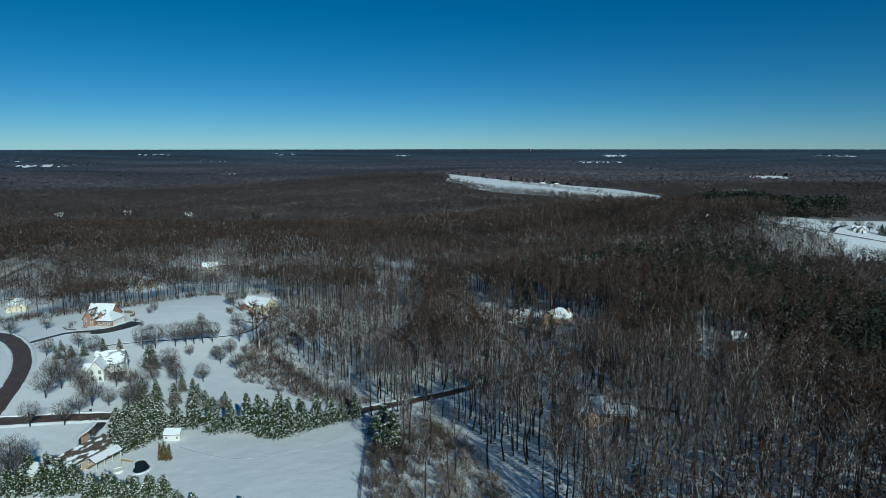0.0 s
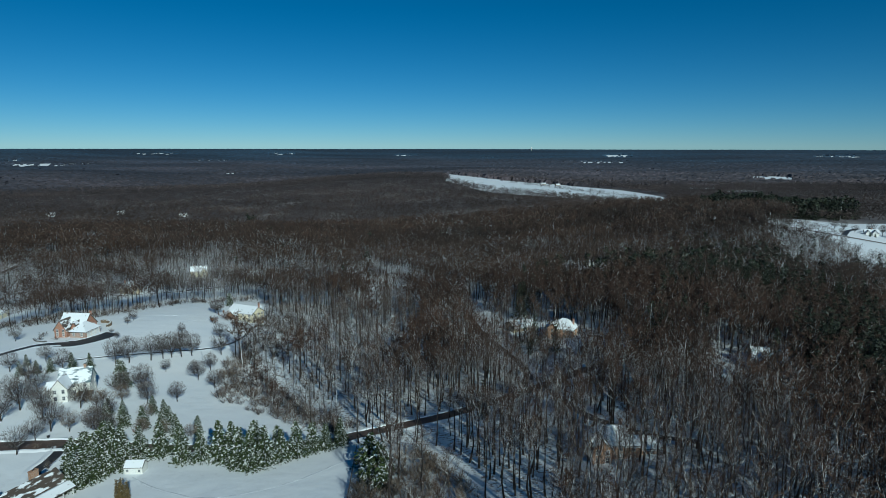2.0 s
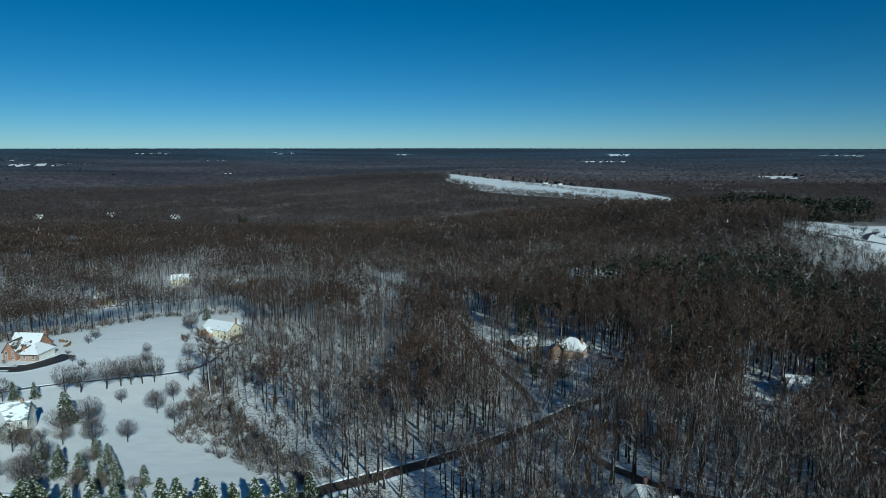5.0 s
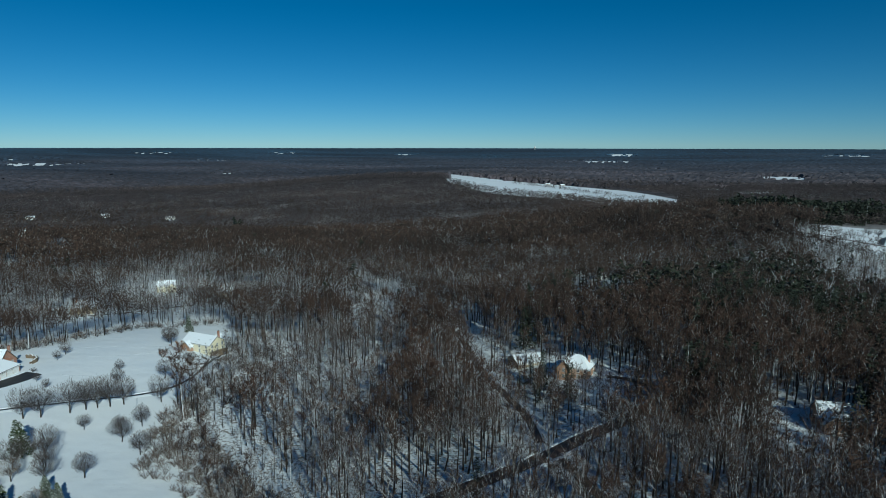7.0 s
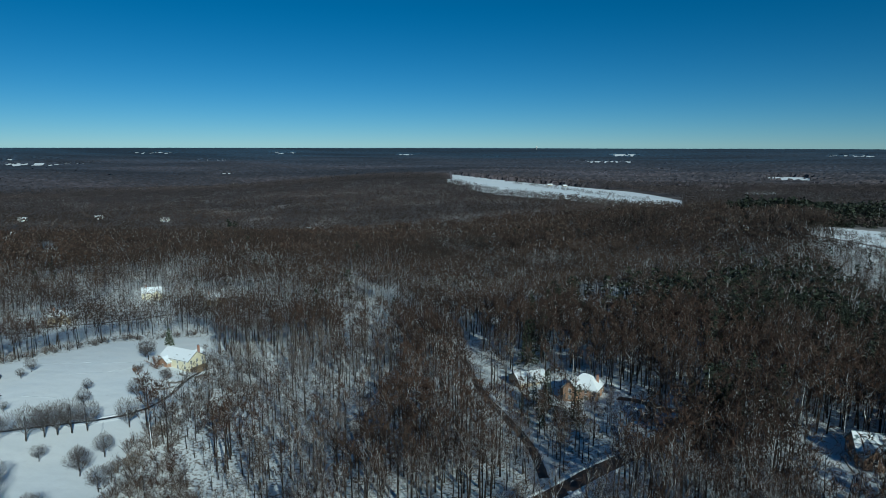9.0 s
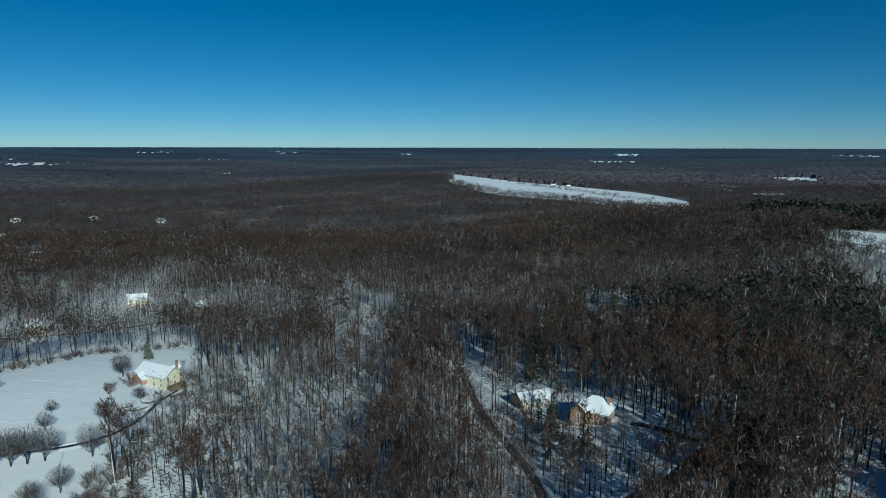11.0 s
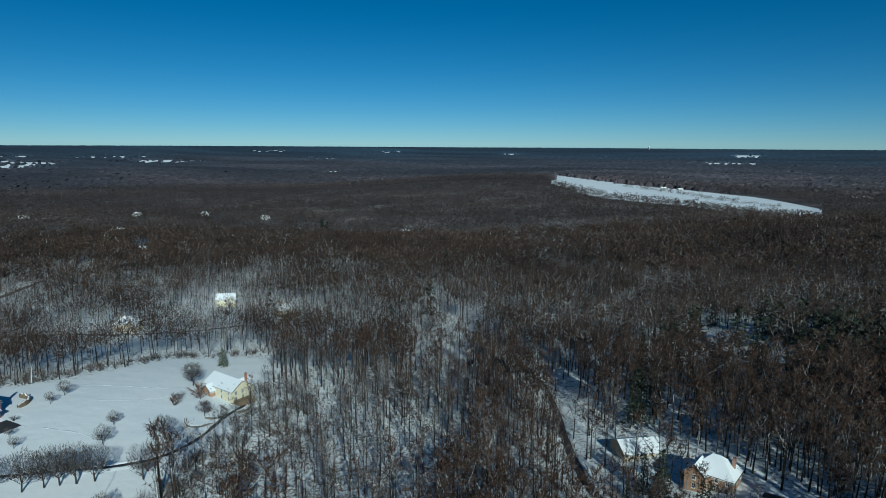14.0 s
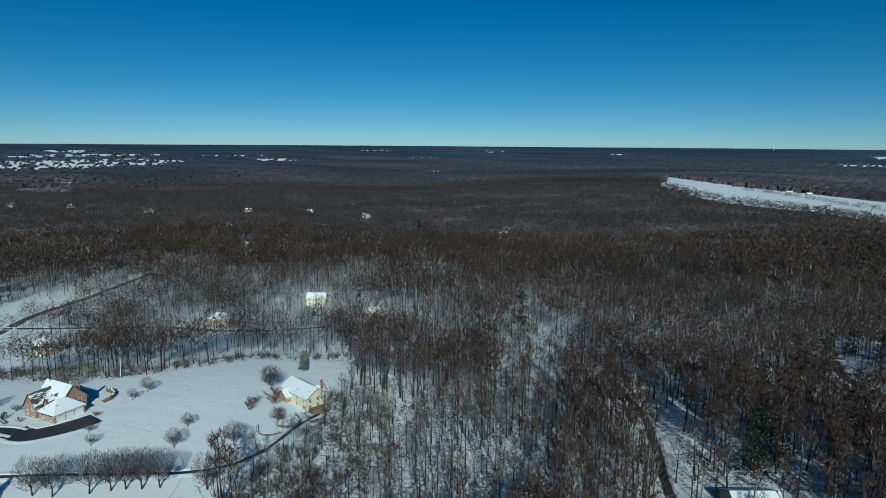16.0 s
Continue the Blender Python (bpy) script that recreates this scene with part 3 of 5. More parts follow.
def wing(house, cx, cy, rz, w, d, h, rise, kind, wall_mat, roof_mat, snow_mat, cols=(3, 2, 3, 2), storeys=2, over=0.45, deep=1.2, win=(0.95, 1.45)):
    """One block of a house under its own roof, with rows of windows on its four sides."""
    at = pose(cx, cy, 0, 0, 0, rz)
    V, F = [], []
    if kind == "gable":
        prof = [(-d / 2, -deep), (d / 2, -deep), (d / 2, h), (0, h + rise - 0.02), (-d / 2, h)]
        V = [(x, y, z) for x in (-w / 2, w / 2) for y, z in prof]
        F = [[i, (i + 1) % 5, 5 + (i + 1) % 5, 5 + i] for i in range(5)] + [[4, 3, 2, 1, 0], [5, 6, 7, 8, 9]]
    else:
        box(V, F, -w / 2, w / 2, -d / 2, d / 2, -deep, h)
    wall = solid("wall", V, F, wall_mat, house)
    wall.matrix_basis = at
    roof = solid("roof", *roof_shell(w, d, h, rise, kind, over, 0.22, 0.16, 0.0), roof_mat, house)
    roof.matrix_basis = at
    solid("snow_cover", *roof_shell(w, d, h, rise, kind, over, 0.14, 0.32, 0.10), snow_mat, roof, "snow lying on the roof")
    V, F = [], []
    e = over + 0.03
    zf = h - over * rise / (d / 2) + 0.12
    for y in (-d / 2 - e, d / 2 + e - 0.06):
        V, F = [], []
        box(V, F, -w / 2 - over, w / 2 + over, y, y + 0.06, zf - 0.26, zf)
        solid("gutter", V, F, M_TRIM, roof)
    fh = h / storeys
    for side, n in enumerate(cols):
        span, off = ((w, d / 2), (d, w / 2), (w, d / 2), (d, w / 2))[side]
        for k in range(storeys):
            for i in range(n):
                u = (i + 0.5) / n * span - span / 2
                z = k * fh + fh * 0.32
                x, y, r = ((u, -off - 0.03, 0), (off + 0.03, u, 90), (-u, off + 0.03, 180), (-off - 0.03, -u, 270))[side]
                window(wall, x, y, z, r, *win)
    return wall


def chimney(house, x, y, z0, z1, w=0.9, d=0.7, mat=None):
    V, F = [], []
    box(V, F, x - w / 2, x + w / 2, y - d / 2, y + d / 2, z0, z1)
    box(V, F, x - w / 2 - 0.08, x + w / 2 + 0.08, y - d / 2 - 0.08, y + d / 2 + 0.08, z1, z1 + 0.18)
    c = solid("chimney", V, F, mat or M_BRICK, house, "masonry chimney")
    for s in (-0.2, 0.2):
        V, F = [], []
        box(V, F, x + s - 0.11, x + s + 0.11, y - 0.11, y + 0.11, z1 + 0.18, z1 + 0.5)
        solid("flue", V, F, M_DARK, c)
    return c


HOUSES = []


def house(x, y, rz, label, name="house", clear=15.0, drop=0.0):
    HOUSES.append((x, y, clear))
    return thing(name, x, y, gz(x, y) - drop, rz, label, "house")


# brick house with a three-car garage wing, above the big field
h = house(-213.5, 303, 0, "large red brick house with snow-covered hipped roofs and white garage doors", clear=20)
wing(h, -2.5, 2.0, 0, 13.5, 10, 4.2, 5.4, "gable", M_BRICK, M_SHINGLE, M_ROOFSNOW, (4, 2, 4, 2))
wing(h, -5.0, -3.8, 90, 7.5, 6.4, 3.8, 4.4, "gable", M_BRICK, M_SHINGLE, M_ROOFTHIN, (1, 0, 1, 2))
wing(h, 4.2, -2.2, 90, 11, 8.4, 3.1, 3.4, "hip", M_BRICK, M_SHINGLE, M_ROOFSNOW, (0, 0, 0, 2), 1)
wing(h, 0.6, -2.6, 90, 5.0, 3.4, 4.4, 2.6, "gable", M_BRICK, M_SHINGLE, M_ROOFTHIN, (0, 0, 0, 1), 2)
for k in (-3.3, 0.0, 3.3):
    panel_door(h, 8.47, -2.2 + k, -0.05, 90, 2.7, 2.3, "garage_door", M_TRIM, "white panelled garage door")
panel_door(h, -7.4, -6.9, 0.0, 0, 1.1, 2.1, "front_door", M_WOOD, "dark wooden front door")
chimney(h, 2.6, 5.2, 3, 10.2)
chimney(h, -7.5, 2.0, 3, 9.6)

# white house with steep gables by the lane
h = house(-165.5, 232.5, 20, "white clapboard house with steep snowy gables and a teal-grey roof", clear=13)
wing(h, 1.0, 2.5, 0, 11, 8, 5.4, 4.4, "gable", M_WHITE, M_TEAL, M_ROOFTEAL, (3, 2, 3, 2))
wing(h, -2.4, -3.6, 90, 7.5, 5.6, 5.2, 3.6, "gable", M_WHITE, M_SHINGLE, M_ROOFSNOW, (1, 2, 1, 2))
wing(h, -6.6, 1.2, 0, 4.6, 6.0, 3.0, 2.2, "gable", M_WHITE, M_SHINGLE, M_ROOFSNOW, (1, 1, 1, 1), 1)
chimney(h, 4.2, 2.5, 5, 11.0, mat=M_TANBRICK)
V, F = [], []
box(V, F, 2.2, 7.6, -6.5, -1.6, 1.6, 1.8)
for px in (2.3, 4.8, 7.4):
    box(V, F, px, px + 0.14, -6.45, -6.3, -1.0, 2.7)
for k in range(3):
    box(V, F, 2.2, 7.6, -6.45, -6.38, 2.05 + k * 0.28, 2.13 + k * 0.28)
solid("deck", V, F, M_WOOD, h, "raised wooden deck with railing")

# long low house with a porch, by the near field
h = house(-127, 162.5, 74, "long low house with snowy dark roofs and a covered porch", clear=13)
wing(h, 0, 0.5, 0, 17, 8.5, 3.0, 2.6, "gable", M_TAN, M_SHINGLE, M_ROOFTHIN, (5, 1, 5, 1), 1)
wing(h, -10.5, 1.5, 90, 8.0, 6.5, 2.8, 2.0, "gable", M_TAN, M_SHINGLE, M_ROOFSNOW, (1, 1, 1, 1), 1)
chimney(h, 3.0, 1.2, 3, 7.6, 2.2, 1.1, M_TANBRICK)
pr = solid("porch_roof", *roof_shell(9.0, 4.2, 2.7, 1.0, "gable", 0.35, 0.2, 0.12, 0), M_SHINGLE, h)
pr.matrix_basis = pose(3.0, -6.0, 0)
solid("snow_cover", *roof_shell(9.0, 4.2, 2.7, 1.0, "gable", 0.35, 0.14, 0.28, 0.08), M_ROOFSNOW, pr, "snow lying on the porch roof")
for px in (-1.2, 1.6, 4.4, 7.2):
    V, F = [], []
    box(V, F, px - 0.11, px + 0.11, -8.0, -7.78, -1.2, 2.75)
    solid("porch_post", V, F, M_TRIM, h, "white porch post")
V, F = [], []
box(V, F, -1.6, 7.6, -8.2, -3.9, -1.2, 0.15)
solid("porch_floor", V, F, M_WOOD, h)

# cream house on the far side of the field
h = house(-152.0, 362.0, -19, "cream-sided house with a snow-covered gable roof and stone terrace", clear=13)
wing(h, 0, 0, 0, 18, 10, 4.9, 3.2, "gable", M_CREAM, M_SHINGLE, M_ROOFSNOW, (4, 3, 4, 2), 2, 0.5, 2.0)
wing(h, -4.5, -4.4, 90, 6.0, 5.4, 3.2, 2.3, "gable", M_TANBRICK, M_SHINGLE, M_ROOFSNOW, (1, 1, 1, 1), 1)
wing(h, 4.6, 4.6, 90, 5.0, 4.6, 4.6, 2.4, "gable", M_CREAM, M_SHINGLE, M_ROOFSNOW, (0, 1, 0, 0), 2)
chimney(h, 6.2, 4.0, 4, 9.4)
V, F = [], []
box(V, F, 9.1, 12.0, -4.2, 3.8, -1.5, 1.1)
for k in range(5):
    box(V, F, 11.85, 11.97, -4.2 + k * 1.95, -4.08 + k * 1.95, 1.1, 2.0)
box(V, F, 11.85, 11.95, -4.2, 3.8, 1.9, 2.0)
solid("deck", V, F, M_WOOD, h, "wooden side deck with railing")

# brick house among trees, with a low wing and a broad outbuilding
h = house(31.6, 340.8, -24, "tan brick house with a snowy hipped roof among bare trees", clear=11, drop=0.6)
wing(h, 0, 0, 0, 12.5, 10.0, 5.2, 4.2, "hip", M_TANBRICK, M_SHINGLE, M_ROOFSNOW, (4, 2, 4, 2), 2)
wing(h, -4.0, -4.4, 90, 6.4, 5.6, 5.4, 2.8, "gable", M_TANBRICK, M_SHINGLE, M_ROOFSNOW, (1, 1, 1, 1), 2)
wing(h, -7.6, 1.0, 0, 4.5, 6.0, 2.9, 1.8, "gable", M_TANBRICK, M_SHINGLE, M_ROOFSNOW, (1, 0, 1, 1), 1)
panel_door(h, 2.2, -5.05, 0, 0, 1.2, 2.1, "front_door", M_WOOD, "dark wooden front door")
chimney(h, 4.6, 0.8, 5, 9.6)
h = house(9.5, 360.5, 26, "low outbuilding with a broad snow-covered roof", "garage", clear=10, drop=0.7)
wing(h, 0, 0, 0, 14, 11.0, 2.7, 2.6, "gable", M_TAN, M_SHINGLE, M_ROOFSNOW, (3, 1, 3, 1), 1)

# house hidden in the near woods
h = house(32.5, 200, 4, "brick house with patchy snow on its roof behind bare trees", clear=12)
wing(h, 0, 0, 0, 15, 9.5, 5.0, 3.8, "hip", M_TANBRICK, M_SHINGLE, M_ROOFSNOW, (4, 2, 4, 2), 2)
wing(h, -4.0, -4.6, 90, 5.6, 5.6, 4.8, 2.6, "gable", M_TANBRICK, M_SHINGLE, M_ROOFTHIN, (1, 1, 1, 2), 2)
wing(h, 9.5, 1.0, 0, 7, 7.5, 3.0, 2.2, "gable", M_TANBRICK, M_SHINGLE, M_ROOFSNOW, (2, 1, 2, 0), 1)
chimney(h, 3.0, 1.6, 6, 10.0)

# teal-roofed house by a lawn
h = house(113, 288, -8, "brick house with several steep teal-grey snow-dusted roofs", clear=14)
wing(h, 0, 1, 0, 14, 9, 4.4, 4.0, "gable", M_TANBRICK, M_TEAL, M_ROOFTEAL, (4, 2, 4, 2), 2)
wing(h, -3.5, -4.5, 90, 7, 6, 4.0, 3.0, "gable", M_TANBRICK, M_TEAL, M_ROOFTEAL, (1, 1, 1, 1), 2)
wing(h, 4.5, -4.5, 90, 7, 5.5, 3.4, 2.8, "gable", M_TANBRICK, M_TEAL, M_ROOFTEAL, (1, 1, 1, 1), 1)

# houses in the woods beyond the field
for hx, hy, hr, mat, lab in ((-258, 511, 25, M_CREAM, "cream gabled house beyond bare trees"), (-272, 437, 20, M_TAN, "tan house with snowy roof beside a lane"),
                             (-312, 359, 15, M_CREAM, "pale yellow house with a hipped snowy roof"), (-205, 500, 10, M_TAN, "tan house half hidden by trees"),
                             (-392, 352, 40, M_CREAM, "small cream house beside a bending road"), (81, 588, 12, M_WHITE, "white house with a snowy roof by a curving lane")):
    h = house(hx, hy, hr, lab, clear=11)
    hip = hx in (-272, -312, -205)
    wing(h, 0, 0, 0, 13, 8.5, 4.8, 3.2, "hip" if hip else "gable", mat, M_SHINGLE, M_ROOFSNOW, (3, 2, 3, 2), 2)
    wing(h, 4.0, -4.0, 90, 6.0, 5.5, 4.2, 2.6, "gable", mat, M_SHINGLE, M_ROOFSNOW, (1, 1, 1, 1), 2)
    chimney(h, -4.0, 1.0, 5, 9.2)
for hx, hy, hr in FAR_HOUSES + [(110, 1875, 5), (150, 1865, 30)]:
    h = house(hx, hy, hr, "distant house with a snow-covered roof in the woods", clear=13)
    wing(h, 0, 0, 0, 13, 8.5, 3.4, 2.6, "gable", M_WHITE if hx < 0 else M_TAN, M_SHINGLE, M_ROOFSNOW, (3, 1, 3, 1), 1)

# white house with twin gables beside the road across the far field
h = house(370, 684, -20, "white house with twin snowy gables beside a field road", clear=9)
wing(h, 0, 1.6, 0, 12.5, 6, 3.2, 2.6, "gable", M_WHITE, M_SHINGLE, M_ROOFSNOW, (4, 1, 4, 1), 1)
for gable_x, gable_w in ((-3.4, 3.8), (2.6, 4.4)):
    wing(h, gable_x, -2.2, 90, 4.6, gable_w, 3.0, gable_w * 0.58, "gable", M_WHITE, M_SHINGLE, M_ROOFTHIN, (1, 1, 1, 0), 1)
chimney(h, 0.0, 1.6, 3.5, 7.2)

# shed at the field's edge
h = house(-108, 181.5, 8, "small white garden shed with a snow-covered roof", "shed", clear=5)
wing(h, 0, 0, 0, 5.2, 3.6, 2.1, 1.3, "gable", M_WHITE, M_SHINGLE, M_ROOFSNOW, (0, 0, 1, 1), 1, 0.25, 0.6, (0.6, 0.7))
panel_door(h, 0, -1.86, -0.05, 0, 1.3, 1.85, "double_door", M_TRIM, "white double door")
window(h, -1.7, -1.83, 0.8, 0, 0.6, 0.7)
window(h, 1.7, -1.83, 0.8, 0, 0.6, 0.7)


# ---- trees ----
class Geo:
    def __init__(self):
        self.V, self.F, self.M, self.n = [], [], [], 0

    def add(self, V, F, m):
        self.V.append(np.asarray(V, float))
        self.F.append(np.asarray(F, int) + self.n)
        self.M.append(np.full(len(F), m))
        self.n += len(V)

    def arrays(self):
        return np.concatenate(self.V), np.concatenate(self.F), np.concatenate(self.M)


def tube(g, path, radii, sides, m):
    path = np.asarray(path, float)
    d = path[-1] - path[0]
    d = d / np.linalg.norm(d)
    a = np.cross(d, (0.3, 0.9, 0.2) if abs(d[2]) > 0.5 else (0, 0, 1))
    a /= np.linalg.norm(a)
    b = np.cross(d, a)
    t = np.linspace(0, 2 * math.pi, sides, endpoint=False)
    ring = np.cos(t)[:, None] * a + np.sin(t)[:, None] * b
    V = (path[:, None] + np.asarray(radii)[:, None, None] * ring[None]).reshape(-1, 3)
    g.add(V, grid_faces(len(path), sides, True), m)


def blade(g, p, d, length, width, rng, m):
    d = d / (np.linalg.norm(d) + 1e-9)
    s = np.cross(d, rng.normal(size=3))
    s /= np.linalg.norm(s) + 1e-9
    g.add([p - s * width / 2, p + s * width / 2, p + d * length], [(0, 1, 2)], m)


def bare_tree(seed, h, spread, clear, limbs, subs, twigs, sides=6, tw=(1.5, 0.07), rise=(25, 60), girth=0.0115, thin=False):
    """Trunk and crown of a leafless tree: limbs, branches and many twigs."""
    rng = np.random.default_rng(seed)
    tr, cr = Geo(), Geo()
    k = 5 if sides > 4 else 3 if sides > 3 else 2
    f = np.linspace(0, 1, k)
    path = np.stack([np.cumsum(rng.normal(0, 0.012 * h, k)), np.cumsum(rng.normal(0, 0.012 * h, k)), f * h * 0.93], 1)
    path[0, :2] = 0
    path[0, 2] = -0.6
    rad = girth * h * (1 - 0.86 * f)
    rad[0] *= 1.25
    tube(tr, path, rad, sides, 0)
    at = lambda u: np.array([np.interp(u, f, path[:, c]) for c in range(3)])
    tips = []
    for i in range(limbs):
        u = clear + (0.97 - clear) * ((i + rng.random()) / limbs)
        v = (u - clear) / (1 - clear)
        L = spread * (1.0 - 0.62 * v) * rng.uniform(0.75, 1.15)
        az, el = i * 2.4 + rng.normal(0, 0.4), radians(rng.uniform(*rise) + 18 * v)
        d = np.array([math.cos(az) * math.cos(el), math.sin(az) * math.cos(el), math.sin(el)])
        p0 = at(u)
        p1 = p0 + d * L * 0.5 + rng.normal(0, 0.05 * L, 3)
        p2 = p1 + (d + np.array([0, 0, 0.45])) * L * 0.5 + rng.normal(0, 0.06 * L, 3)
        r = girth * h * (1 - 0.8 * u) * 0.55
        if sides > 3:
            tube(cr, [p0, p1, p2], [r, r * 0.65, r * 0.2], 3, 0)
        else:
            blade(cr, p0, p2 - p0, L, 0.3, rng, 0)
        tips.append((p0, p1, p2, L, d))
    ends = []
    for i in range(subs):
        p0, p1, p2, L, d = tips[i % limbs]
        s = rng.uniform(0.25, 1.0)
        q = p0 + (p1 - p0) * s * 2 if s < 0.5 else p1 + (p2 - p1) * (s * 2 - 1)
        e = d + rng.normal(0, 0.6, 3) + np.array([0, 0, 0.35])
        e /= np.linalg.norm(e)
        l2 = L * rng.uniform(0.35, 0.7)
        if thin:
            blade(cr, q, e, l2, 0.11, rng, 0)
        else:
            tube(cr, [q, q + e * l2], [0.045, 0.012], 3, 0)
        ends.append((q, e, l2))
    for i in range(twigs):
        q, e, l2 = ends[i % len(ends)] if ends else (tips[i % limbs][1], tips[i % limbs][4], tips[i % limbs][3] * 0.6)
        p = q + e * l2 * rng.uniform(0.15, 1.0)
        blade(cr, p, e + rng.normal(0, 0.8, 3) + np.array([0, 0, 0.1]), tw[0] * rng.uniform(0.6, 1.3), tw[1], rng, 1)
    return tr.arrays(), cr.arrays()


def conifer(seed, h, r, layers, arms, sprays, size, lean=0.35):
    """Trunk and boughs of a fir: whorls of drooping arms set with needle sprays."""
    rng = np.random.default_rng(seed)
    tr, cr = Geo(), Geo()
    tube(tr, [(0, 0, -0.5), (0, 0, h * 0.55), (0, 0, h * 0.97)], [0.018 * h, 0.011 * h, 0.002 * h], 5, 0)
    for i in range(layers):
        u = 0.06 + 0.92 * i / (layers - 1)
        R = r * (1 - u) ** 0.8 * rng.uniform(0.85, 1.12) + 0.15
        n = max(3, round(arms * (1 - 0.6 * u)))
        for k in range(n):
            az = 2 * math.pi * (k + rng.random() * 0.7) / n + i
            out = np.array([math.cos(az), math.sin(az), 0])
            L = R * rng.uniform(0.75, 1.15)
            for s in range(max(2, round(sprays * (1 - 0.5 * u)))):
                t = rng.uniform(0.12, 1.0)
                p = out * L * t + np.array([0, 0, u * h + rng.normal(0, 0.12) - lean * L * t * t + 0.25 * (s % 2)])
                p += rng.normal(0, size * 0.3, 3)
                d = out + rng.normal(0, 0.5, 3) + np.array([0, 0, -0.15])
                blade(cr, p, d, size * rng.uniform(0.8, 1.5), size * rng.uniform(0.5, 0.9), rng, 0)
    blade(cr, np.array([0, 0, h * 0.93]), np.array([0, 0, 1.0]), h * 0.09, 0.2, rng, 0)
    return tr.arrays(), cr.arrays()


def tree_thing(name, tr, cr, mats, label, category="tree", group=""):
    """A tree with its trunk and crown as parts, far below as the pattern for copies."""
    e = thing(name, 0, 0, 0, 0, label, category, group)
    build("trunk", tr[0], tr[1], mats[0], parent=e)
    build("crown", cr[0], cr[1], mats[1:], mi=cr[2], parent=e)
    return e


class Planting:
    """Makes the first tree of each pattern in place and the others as copies of it."""

    def __init__(self, name, patterns, mats, label, group):
        self.name, self.patterns, self.mats, self.label, self.group, self.made = name, patterns, mats, label, group, {}

    def put(self, i, x, y, rz, s, label=""):
        i %= len(self.patterns)
        m = pose(x, y, gz(x, y), 0, 0, rz)
        if i not in self.made:
            e = tree_thing(self.name, *self.patterns[i], self.mats, self.label, group=self.group)
            e.scale = (s, s, s)
            e.matrix_basis = m @ Matrix.Diagonal((s, s, s, 1))
            self.made[i] = e
        else:
            e = copy_thing(self.made[i], m)
            e.matrix_basis = m @ Matrix.Diagonal((s, s, s, 1))
        if label:
            tagged(e, label)
        return e


def inside(poly, x, y):
    poly = np.asarray(poly, float)
    r = np.zeros(x.shape, bool)
    for (x0, y0), (x1, y1) in zip(poly, np.roll(poly, -1, 0)):
        c = (y0 > y) != (y1 > y)
        r ^= c & (x < (x1 - x0) * (y - y0) / (y1 - y0 + 1e-12) + x0)
    return r


OPEN = [
    [(-118, 188), (-60, 199), (-54, 217), (-112, 212)],
    [(-106, 500), (-80, 496), (-77, 510), (-103, 515)],
    [(42, 512), (44, 484), (50, 462), (60, 446), (66, 440), (74, 448), (66, 462), (58, 478), (55, 512)],
    [(-24, 100), (-31, 147), (-42, 206), (-50, 209), (-72, 203), (-112, 195), (-118, 170), (-160, 160), (-160, 100)],
    [(-430, 150), (-108, 150), (-108, 203), (-62, 212), (-84, 231), (-104, 250), (-112, 262), (-120, 275), (-127, 290), (-131, 303), (-131, 325), (-137, 350), (-146, 378), (-155, 405), (-172, 413), (-200, 388), (-212, 357), (-220, 338), (-245, 323), (-300, 316), (-340, 300), (-430, 290)],
    [(26, 331), (41, 334), (49, 330), (51, 322), (44, 313), (33, 315), (27, 322)],
    [(80, 262), (95, 262), (106, 281), (114, 302), (96, 303)],
    [(0, 262), (12, 258), (24, 228), (14, 232), (6, 250)],
    [(-430, 385), (-392, 384), (-380, 420), (-425, 450), (-450, 430)],
    [(-345, 318), (-285, 318), (-285, 375), (-345, 375)],
    [(-190, 140), (-88, 140), (-88, 152), (-190, 160)],
    [(-37, 430), (-29, 408), (-23, 385), (-17, 360), (-13, 338), (-8, 338), (-11, 360), (-16, 388), (-22, 412), (-32, 434)],
]
